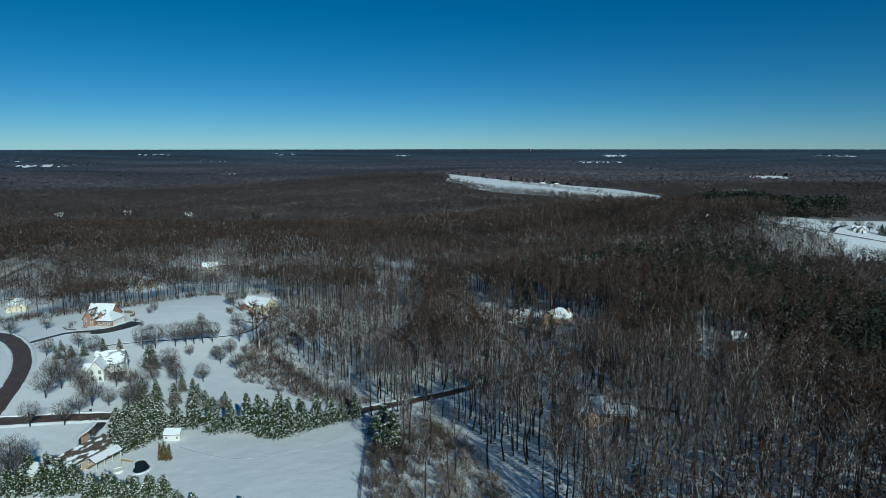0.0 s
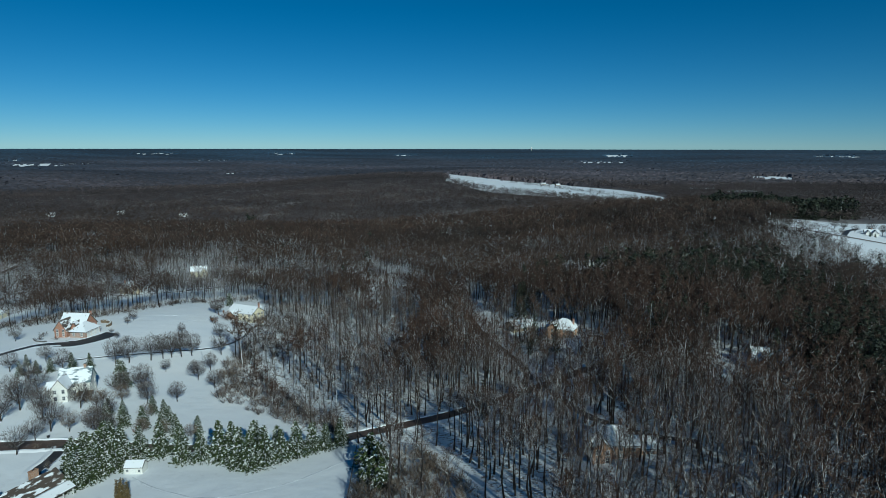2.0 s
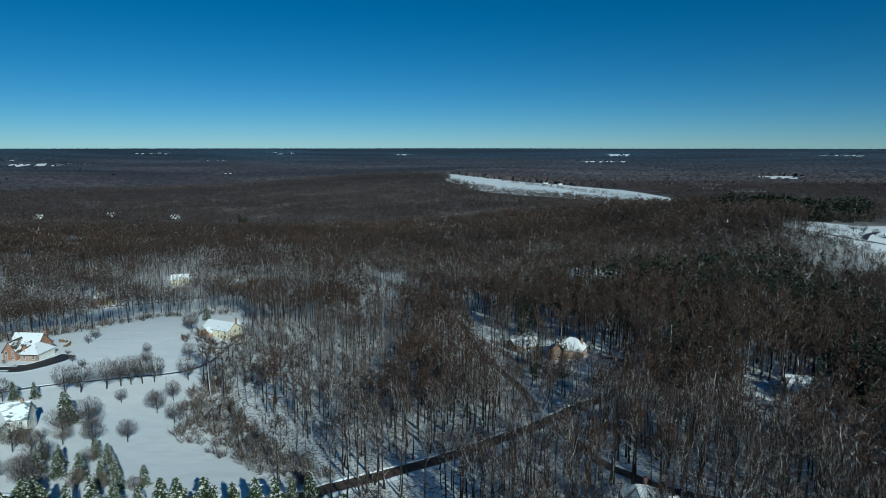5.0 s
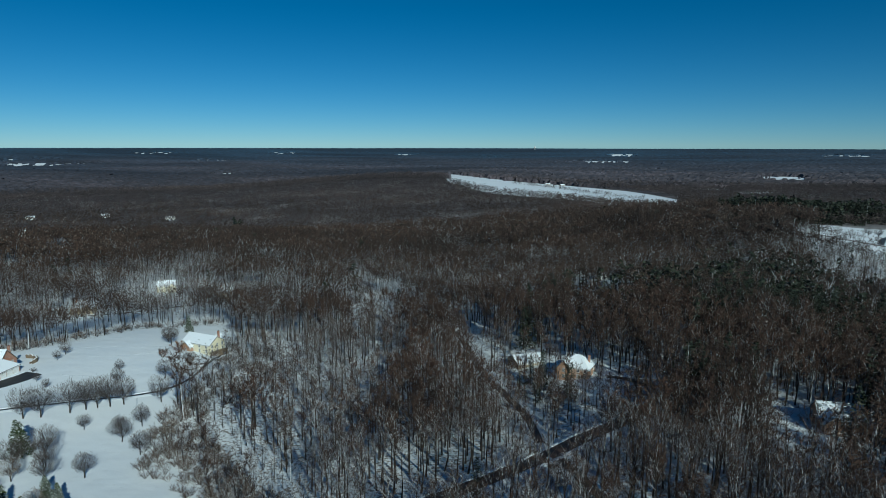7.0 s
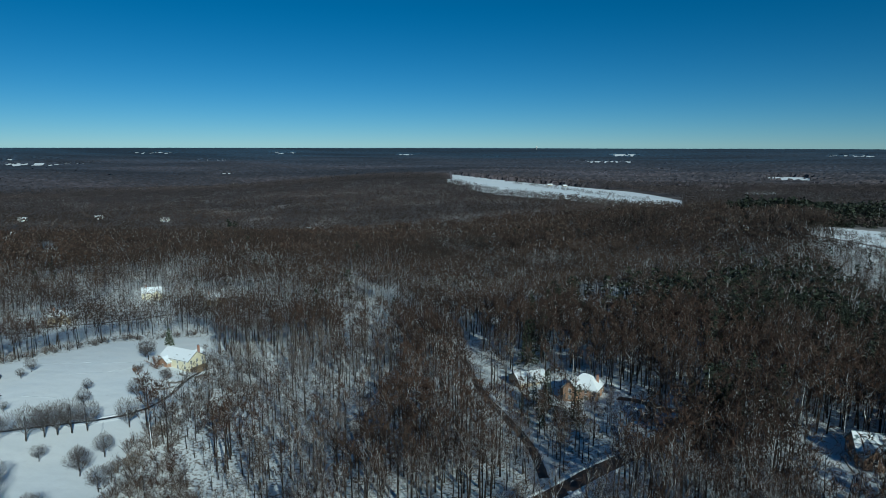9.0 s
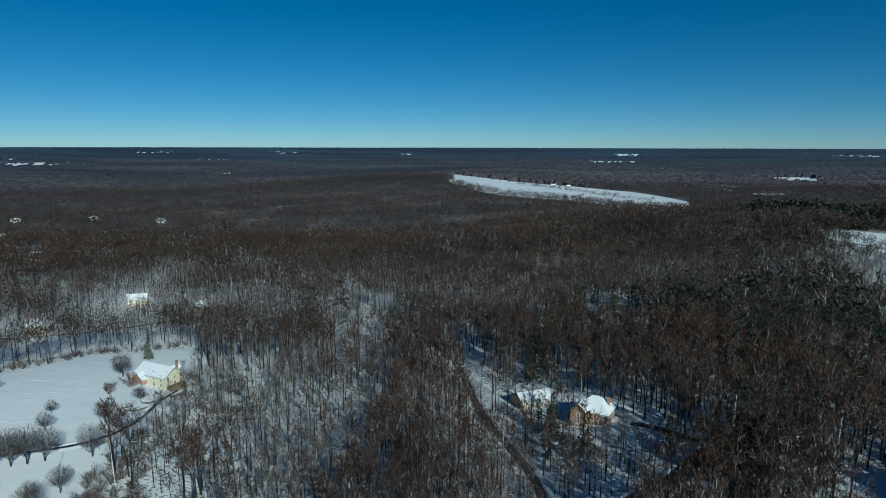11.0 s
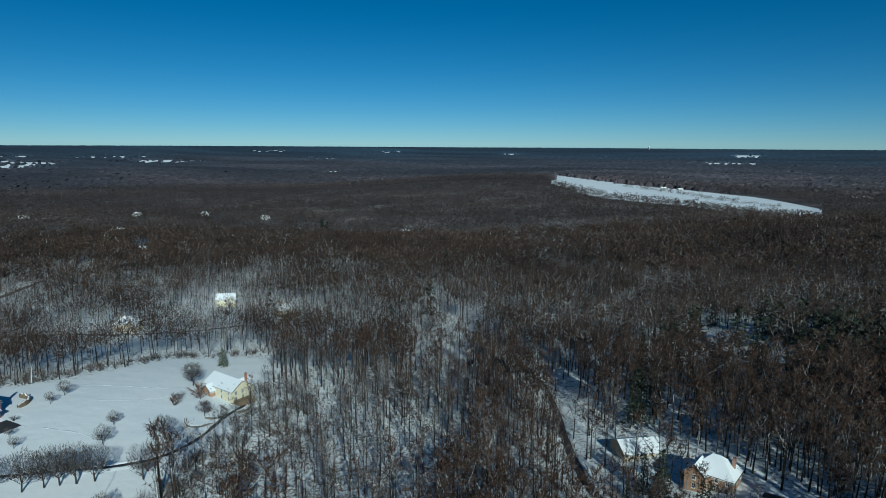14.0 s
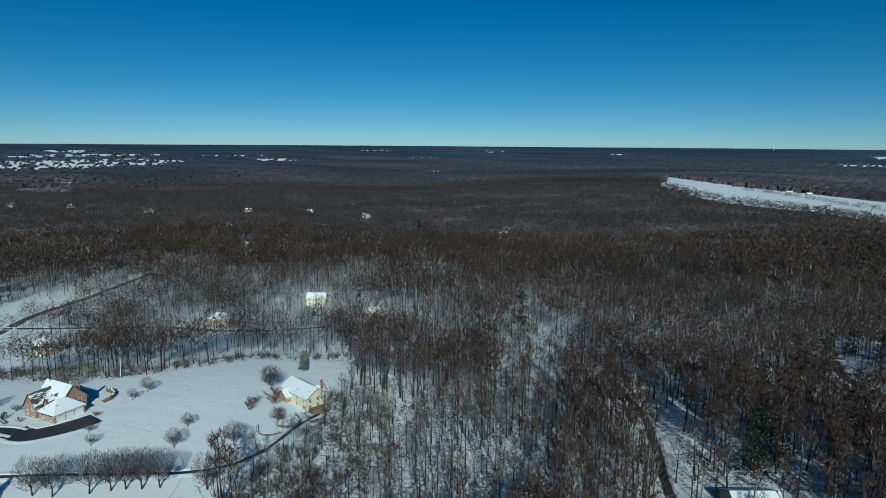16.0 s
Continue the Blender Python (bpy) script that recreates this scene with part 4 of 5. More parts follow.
THIN = [
    ([(-15, 350), (-3, 350), (-1, 316), (-10, 316)], 0.3),
    ([(210, 490), (340, 470), (330, 700), (270, 720)], 0.85),
    ([(-420, 300), (-345, 310), (-345, 380), (-380, 390), (-430, 385)], 0.4),
    ([(-40, 440), (-24, 395), (-16, 360), (0, 352), (-6, 392), (-22, 440)], 0.35),
    ([(44, 520), (40, 470), (52, 440), (95, 420), (110, 440), (70, 500)], 0.2),
    ([(-62, 214), (-84, 231), (-104, 250), (-112, 262), (-122, 281), (-108, 287), (-86, 262), (-56, 238)], 0.5),
    ([(-380, 400), (-200, 395), (-172, 415), (-170, 480), (-260, 530), (-420, 520)], 0.9),
    ([(-128, 512), (-72, 512), (-78, 600), (-140, 600)], 0.68),
    ([(-104, 440), (-68, 440), (-74, 512), (-106, 512)], 0.85),
    ([(-40, 222), (25, 276), (34, 264), (-16, 205)], 0.4),
    ([(-40, 100), (-44, 205), (-20, 207), (-4, 180), (8, 160), (15, 100)], 0.05),
    ([(-2, 336), (24, 328), (24, 352), (-2, 352)], 0.8),
    ([(70, 228), (122, 228), (128, 286), (92, 286), (80, 262)], 0.5),
    ([(10, 150), (56, 150), (56, 196), (10, 196)], 0.55),
    ([(-280, 460), (-235, 460), (-235, 505), (-280, 505)], 0.4),
    ([(-295, 395), (-250, 395), (-250, 432), (-295, 432)], 0.4),
    ([(-60, 215), (-120, 300), (-125, 400), (-80, 400), (-40, 300), (-40, 235)], 0.82),
    ([(36, 438), (82, 425), (76, 530), (38, 530)], 0.22),
    ([(-128, 296), (-140, 350), (-150, 382), (-118, 382), (-104, 340), (-106, 296)], 0.9),
]


LOW = [
    ([(-104, 440), (-68, 440), (-74, 512), (-106, 512)], 0.72),
    ([(-40, 222), (25, 276), (34, 264), (-16, 205)], 0.62),
    ([(-15, 350), (-3, 350), (-1, 316), (-10, 316)], 0.62),
    ([(0, 268), (20, 262), (54, 296), (54, 330), (27, 340), (0, 340)], 0.66),
    ([(210, 490), (340, 470), (330, 700), (270, 720)], 0.7),
    ([(-460, 360), (-200, 385), (-165, 410), (-165, 500), (-260, 560), (-480, 560)], 0.82),
    ([(-460, 300), (-230, 320), (-205, 370), (-330, 400), (-460, 400)], 0.78),
    ([(-128, 296), (-140, 350), (-150, 382), (-112, 395), (-92, 340), (-100, 270), (-75, 222), (-60, 216), (-50, 240)], 0.58),
    ([(-92, 340), (-112, 395), (-60, 420), (-45, 330), (-50, 240), (-80, 260)], 0.85),
    ([(34, 475), (38, 430), (70, 412), (84, 435), (62, 450), (48, 480)], 0.72),
    ([(-112, 250), (-84, 232), (-60, 215), (-50, 225), (-80, 262), (-104, 285)], 0.5),
]

# trees thinned towards the camera so houses and gaps in the woods stay visible
for fx, fy, sight_depth in ((-258, 511, 42), (-272, 437, 56), (-312, 359, 40), (-392, 352, 70), (-440, 420, 50), (81, 588, 16), (113, 288, 24), (-91, 515, 18), (-482, 682, 95)):
    vx, vy = fx / math.hypot(fx, fy - 90), (fy - 90) / math.hypot(fx, fy - 90)
    THIN.append(([(fx - vy * 9, fy + vx * 9), (fx + vy * 9, fy - vx * 9), (fx + vy * 11 - vx * sight_depth, fy - vx * 11 - vy * sight_depth), (fx - vy * 11 - vx * sight_depth, fy + vx * 11 - vy * sight_depth)], 0.1))


def tall(x, y):
    """How tall the trees grow: lower at field edges and in the camera's sight lines."""
    k = np.ones(np.shape(x))
    for poly, f in LOW:
        k = np.where(inside(poly, np.asarray(x), np.asarray(y)), f, k)
    return k


def woodland(x, y, rng):
    """True where a tree of the woods may stand."""
    keep = np.ones(x.shape, bool)
    for poly in OPEN + FIELDS:
        keep &= ~inside(poly, x, y)
    chance = np.ones(x.shape)
    for poly, c in THIN:
        chance = np.where(inside(poly, x, y), np.minimum(chance, c), chance)
    gap = np.sin(x / 23 + 1.7 * np.sin(y / 41)) * np.sin(y / 29 + 1.3 * np.sin(x / 37 + 0.8))
    chance = chance * np.where((y > 300) & (x < 40), 1 - 0.45 * np.clip((gap - 0.3) * 3, 0, 1), 1.0)
    keep &= rng.random(x.shape) < chance
    for line, half in ROADS:
        for p in line[::2]:
            keep &= np.hypot(x - p[0], y - p[1]) > half + 1.0
    for hx, hy, r in HOUSES:
        keep &= np.hypot(x - hx, y - hy) > r * 0.8
    return keep


def scatter(d0, d1, step, rng, left=-66, right=40):
    """Trees between two distances from the camera's way, within the sector that it looks over."""
    a = np.arange(-d1 - 50, d1 + 50, step)
    x, y = np.meshgrid(a, a + 150)
    x = (x + rng.uniform(-0.45, 0.45, x.shape) * step).ravel()
    y = (y + rng.uniform(-0.45, 0.45, y.shape) * step).ravel()
    d = np.hypot(x, np.maximum(0, y - 120))
    az = np.degrees(np.arctan2(x, y + 25))
    ok = (d >= d0) & (d < d1) & (az > left) & (az < right) & ((y > 134) | ((x > 4) & (y > 112)))
    x, y, d = x[ok], y[ok], d[ok]
    ok = woodland(x, y, rng)
    return x[ok], y[ok], d[ok]


def strew(name, patterns, x, y, rng, mats, label, lo=0.8, hi=1.15, sink=0.0, category="woods"):
    """Many trees joined in one mesh, each a turned and scaled copy of a pattern."""
    Vs, Fs, Ms, n = [], [], [], 0
    z = ground(x, y) - sink
    which = rng.integers(0, len(patterns), len(x))
    for w, (V0, F0, M0) in enumerate(patterns):
        s = np.nonzero(which == w)[0]
        if not len(s):
            continue
        t, k = rng.uniform(0, 6.283, len(s)), rng.uniform(lo, hi, len(s)) * (tall(x[s], y[s]) if category == "woods" else 1.0)
        c, sn = np.cos(t) * k, np.sin(t) * k
        X = c[:, None] * V0[:, 0] - sn[:, None] * V0[:, 1] + x[s][:, None]
        Y = sn[:, None] * V0[:, 0] + c[:, None] * V0[:, 1] + y[s][:, None]
        Z = k[:, None] * V0[:, 2] * rng.uniform(0.9, 1.1, len(s))[:, None] + z[s][:, None]
        Vs.append(np.stack([X, Y, Z], -1).reshape(-1, 3))
        Fs.append((F0[None] + (np.arange(len(s)) * len(V0))[:, None, None] + n).reshape(-1, 3))
        Ms.append(np.tile(M0, len(s)))
        n += len(s) * len(V0)
    ob = build(name, np.concatenate(Vs), np.concatenate(Fs), mats, mi=np.concatenate(Ms))
    return tagged(ob, label, category, kind="stuff")


def joined(tree):
    (v0, f0, m0), (v1, f1, m1) = tree
    return np.concatenate([v0, v1]), np.concatenate([f0, f1 + len(v0)]), np.concatenate([m0, m1 + 1])


def mass_tree(seed, h, r, limbs, twigs, length, width, low=0.42, airy=0.0):
    """A woodland tree seen from afar: trunk, limbs fanning upward, and fine branchwork massed on them; airy strews some of it through the crown."""
    q = np.random.default_rng(seed)
    g = Geo()
    bend = q.normal(0, 0.5, 2)
    tube(g, [(0, 0, -0.5), (bend[0], bend[1], h * 0.9)], [0.25, 0.05], 3, 0)
    fans = []
    for i in range(limbs):
        v = (i + q.random()) / limbs
        u = low * 0.85 + (0.86 - low * 0.85) * v
        az = i * 2.4 + q.normal(0, 0.3)
        out = np.array([math.cos(az), math.sin(az), 0.0])
        reach = r * (1 - 0.55 * v) * q.uniform(0.75, 1.15)
        p0 = np.array([bend[0] * u, bend[1] * u, h * u])
        p1 = p0 + out * reach * 0.5 + np.array([0, 0, reach * q.uniform(0.25, 0.6)])
        p2 = p1 + out * reach * 0.5 + np.array([0, 0, min(reach * q.uniform(0.6, 1.1), h * 0.99 - p1[2])])
        side = np.cross(p2 - p0, (0, 0, 1.0)) + q.normal(0, 0.6, 3)
        side *= 0.5 / np.linalg.norm(side)
        w0, w1 = 0.26, 0.17
        g.add([p0 - side * w0, p0 + side * w0, p1 - side * w1, p1 + side * w1, p2], [(0, 1, 3), (0, 3, 2), (2, 3, 4)], 1)
        fans.append((p0, p1, p2))
    for i in range(twigs):
        p0, p1, p2 = fans[i % limbs]
        t = q.uniform(0.55, 1.05)
        p = p0 + (p1 - p0) * t * 2 if t < 0.5 else p1 + (p2 - p1) * (t * 2 - 1)
        d = (p2 - p1) / np.linalg.norm(p2 - p1) * 0.7 + q.normal(0, 0.6, 3)
        p = p + q.normal(0, 0.09 * r, 3)
        if q.random() < airy:
            v = q.normal(size=3)
            v *= q.uniform(0.45, 1.0) / np.linalg.norm(v)
            v[2] = abs(v[2]) * 1.3 - 0.3
            p = np.array([v[0] * r, v[1] * r, h * (low + 0.08) + (v[2] + 0.3) / 1.3 * h * (0.9 - low)])
            d = np.array([v[0] * 0.7, v[1] * 0.7, 0.35]) + q.normal(0, 0.6, 3)
        blade(g, p, d, length * q.uniform(0.6, 1.3), width, q, 2)
    return g.arrays()


def stands(x, y):
    """Where the woods grow close and twiggy (above zero) and where they stand open."""
    return np.sin(x / 21 + 1.3 * np.sin(y / 34)) * np.sin(y / 27 + 1.1 * np.sin(x / 29 + 2)) + 0.45 * np.sin(x / 52 + y / 67 + 1.0)


# where the snow lies under trees
soil = bpy.data.objects["ground"].data
co = np.empty(3 * len(soil.vertices))
soil.vertices.foreach_get("co", co)
sx, sy = co[0::3], co[1::3]
shade = np.where((sy > 112) & (np.hypot(sx, sy) < 1300), 1.0, 0.0)
for poly in OPEN:
    shade[inside(poly, sx, sy)] = 0.0
for poly, c in THIN:
    if c < 0.3:
        shade[inside(poly, sx, sy)] *= 0.4
for line, half in ROADS:
    for p in line[::2]:
        shade[np.hypot(sx - p[0], sy - p[1]) < half + 3.0] *= 0.3
for hx, hy, r in HOUSES:
    shade[np.hypot(sx - hx, sy - hy) < r] *= 0.3
woods_layer = soil.attributes.new("woods", "FLOAT", "POINT")
woods_layer.data.foreach_set("value", shade)

rng = np.random.default_rng(7)
WOODS = (M_BARK, M_LIMB, M_TWIG)
near_patterns = [bare_tree(20 + i, 20 + 1.3 * (i % 4), 5.6, 0.48 + 0.05 * (i % 3), 14, 80, 620 if i < 4 else 300, 6, (1.6, 0.09 if i < 4 else 0.07), (34, 64), 0.0125, True) for i in range(8)]
x, y, d = scatter(0, 330, 5.3, rng)
# pine stands on the wooded slope
PINES = [((140, 255), 16), ((170, 292), 16), ((82, 470), 42), ((125, 465), 42), ((160, 420), 45), ((64, 300), 8), ((80, 318), 5), ((182, 520), 50), ((135, 235), 22), ((190, 300), 40), ((16, 330), 5), ((21, 320), 5), ((26, 316), 4), ((9, 380), 4), ((100, 380), 8), ((288, 520), 20), ((322, 500), 20)]


def pine_share(x, y):
    p = np.zeros(x.shape)
    for (cx, cy), r in PINES:
        p = np.maximum(p, np.exp(-((x - cx) ** 2 + (y - cy) ** 2) / r ** 2))
    return p


pine = rng.random(x.shape) < pine_share(x, y) * 0.9 + np.where(x > -20, 0.006, 0.0)
GLADE = [(-8, 258), (2, 262), (14, 272), (18, 302), (2, 310), (-8, 290)]
GROVE = [(-34, 268), (-8, 268), (4, 282), (24, 285), (27, 300), (16, 308), (2, 296), (-16, 300), (-26, 328), (-34, 335)]
SLOPE = [(44, 345), (57, 338), (62, 300), (54, 270), (60, 215), (120, 190), (210, 250), (230, 420), (150, 520), (80, 500), (62, 440), (30, 420), (26, 366)]
order = np.argsort(np.hypot(x - 5, y - 190) + 500 * pine)
first = order[:300]
woods = Planting("bare_tree", near_patterns, WOODS, "tall leafless woodland tree with snow-dusted brown branches", "trees of the near woods")
for k, i in enumerate(first):
    woods.put(k % 4 if stands(x[i], y[i]) + rng.normal(0, 0.3) > 0.35 else 4 + k % 4, x[i], y[i], rng.uniform(0, 360), rng.uniform(0.85, 1.15) * float(tall(x[i], y[i])))
rest = np.setdiff1d(np.nonzero(~pine)[0], first)
close_patterns = [joined(bare_tree(60 + i, 20 + i % 3, 6.2, 0.44, 9, 24, 225, 4, (1.7, 0.22), (32, 62), 0.0125, True)) for i in range(6)]
loose_patterns = [joined(bare_tree(70 + i, 20 + i % 3, 6.0, 0.46, 12, 40, 165, 4, (1.7, 0.18), (32, 62), 0.0125, True)) for i in range(6)]
grey = inside(LOW[7][0], x[rest], y[rest]) | (inside(LOW[8][0], x[rest], y[rest]) & (rng.random(len(rest)) < 0.8))
edge, rest = rest[grey], rest[~grey]
close = stands(x[rest], y[rest]) + rng.normal(0, 0.3, len(rest)) > -0.4
strew("near_woodland", close_patterns, x[rest[close]], y[rest[close]], rng, (M_BARK, M_LIMB_MID, M_TWIG), "dense leafless winter woods with brown twigs over snow")
strew("near_woodland", loose_patterns, x[rest[~close]], y[rest[~close]], rng, WOODS, "open leafless woods with snow along dark limbs")
strew("near_woodland", loose_patterns, x[edge], y[edge], rng, (M_BARK, M_LIMB, M_EDGE), "fine grey leafless trees along the field's edge")
x2, y2, d2 = scatter(0, 420, 7.0, rng)
thick = inside(SLOPE, x2, y2) | inside(GROVE, x2, y2) | inside(GLADE, x2, y2)
x2, y2 = x2[thick], y2[thick]
slope_patterns = [mass_tree(140 + i, 15 + 2 * (i % 3), 4.4, 8, 110, 1.7, 0.17, 0.25, 0.5) for i in range(6)]
strew("near_woodland", slope_patterns, x2, y2, rng, WOODS, "close-grown young woods on a shaded slope")
pine_patterns = [joined(conifer(80 + i, 19, 4.0, 13, 8, 10, 0.8, 0.15)) for i in range(5)]
PINE = (M_BARK, M_PINE)
strew("pine_stand", pine_patterns, x[pine], y[pine], rng, PINE, "dark green pines among the bare trees", 1.0, 1.35)

x, y, d = scatter(330, 800, 7.0, rng)
pine = rng.random(x.shape) < pine_share(x, y) * 0.9 + 0.01
dense_patterns = [mass_tree(100 + i, 21, 7.0, 8, 150, 1.7, 0.41, 0.44, 0.75) for i in range(6)]
open_patterns = [mass_tree(110 + i, 21, 6.4, 11, 80, 1.5, 0.38, 0.48, 0.45) for i in range(6)]
back_patterns = [mass_tree(150 + i, 21, 7.2, 4, 60, 1.8, 1.25, 0.46, 0.8) for i in range(6)]
back_open = [mass_tree(160 + i, 21, 6.4, 8, 46, 1.4, 0.85, 0.50, 0.45) for i in range(6)]
close = stands(x, y) + rng.normal(0, 0.3, x.shape) > -0.6
young = (inside(LOW[5][0], x, y) | inside(LOW[6][0], x, y)) & (stands(x, y) + rng.normal(0, 0.3, x.shape) < 0.0)
young_patterns = [mass_tree(170 + i, 20, 6.2, 11, 100, 1.6, 0.34, 0.34, 0.5) for i in range(6)]
strew("woodland", young_patterns, x[young & ~pine], y[young & ~pine], rng, (M_BARK, M_LIMB, M_EDGE), "thin grey-brown woods between a field and houses")

for patterns, sel, lab in ((dense_patterns, close & (d < 560), "close-grown brown winter woodland on rolling snowy ground"), (open_patterns, ~close & (d < 560), "open winter woodland with snow along its limbs"),
                           (back_patterns, close & (d >= 560), "close-grown leafless woods on the farther slope"), (back_open, ~close & (d >= 560), "open leafless woods on the farther slope")):
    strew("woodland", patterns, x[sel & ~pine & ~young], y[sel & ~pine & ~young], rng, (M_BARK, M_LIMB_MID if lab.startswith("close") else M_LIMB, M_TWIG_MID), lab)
far_pines = [joined(conifer(120 + i, 18, 3.8, 7, 5, 3, 2.4, 0.15)) for i in range(4)]
strew("pine_stand", far_pines, x[pine], y[pine], rng, PINE, "scattered dark pines in the winter woods")


def clump(seed, n, r, h, length, width):
    g = Geo()
    q = np.random.default_rng(seed)
    for _ in range(n):
        a, s = q.uniform(0, 6.283), r * math.sqrt(q.random())
        p = np.array([math.cos(a) * s, math.sin(a) * s, h * q.uniform(0.35, 0.85) * (1 - 0.25 * (s / r) ** 2)])
        blade(g, p, q.normal(0, 0.8, 3) + np.array([0, 0, 0.3]), length * q.uniform(0.7, 1.3), width, q, 0)
    return g.arrays()


hx, hy = rng.uniform(0, 1, 240), rng.normal(0, 13, 240)
strew("pine_stand", far_pines, 255 + 262 * hx + hy * 0.7, 806 + 215 * hx - hy * 0.7, rng, PINE, "dark belt of tall pines beyond a snowy field", 1.3, 1.6)
strew("pine_stand", pine_patterns, np.array([62.0, 66, 70, 75, 64, 71, 78, 82]), np.array([291.0, 287, 293, 297, 298, 301, 303, 295]), rng, PINE, "clump of dark pines beside a snowy drive", 0.7, 1.0)
pa, pr = rng.uniform(0, 6.283, 34), 24 * np.sqrt(rng.random(34))
strew("pine_stand", pine_patterns, 150 + pr * np.cos(pa) * 1.2, 272 + pr * np.sin(pa), rng, PINE, "close stand of tall dark pines on a wooded slope", 1.25, 1.55)
strew("pine_stand", pine_patterns, np.array([8.0, 13, 18, 12, 21, 6]), np.array([317.0, 313, 317, 321, 311, 324]), rng, PINE, "dark green pines before a brick house", 0.55, 0.8)
strew("pine_stand", far_pines, rng.uniform(262, 330, 26), rng.uniform(508, 528, 26), rng, PINE, "row of dark pines before a snowy field", 0.75, 1.15)
strew("pine_stand", far_pines, np.array([-369.0, -364, -374]), np.array([872.0, 880, 884]), rng, PINE, "few dark pines standing above the bare woods", 1.5, 1.8)

x, y, d = scatter(800, 1900, 9.5, rng, -68, 36)
deep = d + rng.normal(0, 90, d.shape) > 1250
far_clumps = [clump(i, 14, 6.0, 20, 1.9, 2.0) for i in range(6)]
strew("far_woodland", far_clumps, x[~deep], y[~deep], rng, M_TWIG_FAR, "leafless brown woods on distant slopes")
eu = rng.uniform(0, 1, 170)
ex, ey = np.interp(eu, (0, 0.35, 0.7, 1), (-118, -20, 139, 240)) + rng.normal(0, 12, 170), np.interp(eu, (0, 0.35, 0.7, 1), (1590, 1435, 1340, 1120)) + rng.normal(0, 26, 170)
strew("far_woodland", far_clumps, ex, ey, rng, M_TWIG_FAR, "ragged line of bare trees along a far field", 0.45, 0.95)
eu = rng.uniform(0, 1, 190)
strew("far_woodland", far_clumps, np.interp(eu, (0, 0.4, 1), (10, 120, 262)) + rng.normal(0, 7, 190), np.interp(eu, (0, 0.4, 1), (1800, 1650, 1330)) + rng.normal(0, 14, 190), rng, M_TWIG_FAR, "broken hedgerow of bare trees across a far field", 0.4, 0.85)
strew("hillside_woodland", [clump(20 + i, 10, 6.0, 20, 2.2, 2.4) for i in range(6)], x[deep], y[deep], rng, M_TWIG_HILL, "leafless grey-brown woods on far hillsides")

# canopy of the distant woods, open where fields lie
cr, ca = 1860 * (4975 / 1860) ** np.linspace(0, 1, 120), np.radians(np.linspace(-76, 42, 560))
cx, cy = np.outer(cr, np.sin(ca)), np.outer(cr, np.cos(ca))
cx, cy = cx + rng.normal(0, 3.0, cx.shape), cy + rng.normal(0, 3.0, cy.shape)
top = ground(cx, cy) + 11 + rng.normal(0, 2.2, cx.shape) * np.clip(1.4 - cr / 4000, 0.25, 1)[:, None]
px, py = (cx + rng.normal(0, 12, cx.shape)).ravel(), (cy + rng.normal(0, 16, cy.shape)).ravel()
bare = np.zeros(px.shape, bool)
for poly in FIELDS:
    bare |= inside(poly, px, py)
bare &= rng.random(bare.shape) > np.where(np.hypot(px, py) > 2400, 0.3, 0.0)
top = np.where(bare.reshape(top.shape), ground(cx, cy) - 6, top)
top[0] = ground(cx[0], cy[0])
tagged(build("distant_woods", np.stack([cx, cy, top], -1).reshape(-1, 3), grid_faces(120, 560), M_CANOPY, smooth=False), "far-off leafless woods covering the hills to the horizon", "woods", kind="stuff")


# ---- lawn trees, firs and shrubs ----
LAWN = (M_LIMB_MID, M_LIMB_MID, M_TWIG_GREY)


def lawn_tree(seed, h, r):
    """An open-grown tree: limbs fan from a short trunk to a rounded crown of fine twigs."""
    q = np.random.default_rng(seed)
    tr, cr = Geo(), Geo()
    fork = np.array([q.normal(0, 0.1), q.normal(0, 0.1), h * 0.17])
    tube(tr, [(0, 0, -0.4), fork * 0.5, fork], [0.024 * h, 0.019 * h, 0.017 * h], 6, 0)
    tube(tr, [fork, fork + np.array([q.normal(0, 0.3), q.normal(0, 0.3), h * 0.45])], [0.015 * h, 0.004 * h], 5, 0)
    mid = np.array([0, 0, h * 0.60])

    def shell(k):
        v = q.normal(size=3)
        v /= np.linalg.norm(v)
        v[2] = max(v[2], -0.55)
        lump = 1 + 0.10 * math.sin(3 * math.atan2(v[1], v[0]) + seed) + 0.06 * math.sin(5 * v[2] + seed)
        return mid + v * np.array([r, r, h * 0.40]) * k * lump
    ends = []
    for i in range(15):
        tip = shell(q.uniform(0.75, 0.98))
        bow = fork + (tip - fork) * 0.5 + np.array([0, 0, -0.03 * h]) + q.normal(0, 0.03 * h, 3)
        tube(cr, [fork + np.array([0, 0, h * 0.02 * i]) * (i % 4), bow, tip], [0.009 * h, 0.006 * h, 0.0018 * h], 3, 0)
        ends.append((bow, tip))
    for i in range(110):
        bow, tip = ends[i % 15]
        a = bow + (tip - bow) * q.uniform(-0.3, 0.8)
        b = a + (shell(q.uniform(0.7, 1.0)) - a) * 0.35 + (tip - bow) * 0.25
        tube(cr, [a, b], [0.0035 * h, 0.001 * h], 3, 0)
    for i in range(1000):
        p = shell(q.uniform(0.30, 1.0) ** 0.5)
        d = (p - fork) / np.linalg.norm(p - fork) + q.normal(0, 0.28, 3)
        blade(cr, p - d * 0.5, d, 0.10 * h * q.uniform(0.6, 1.3), 0.009 * h, q, 1)
    return tr.arrays(), cr.arrays()


lawn_patterns = [lawn_tree(200 + i, 10, 4.1 + 0.3 * (i % 3)) for i in range(5)]
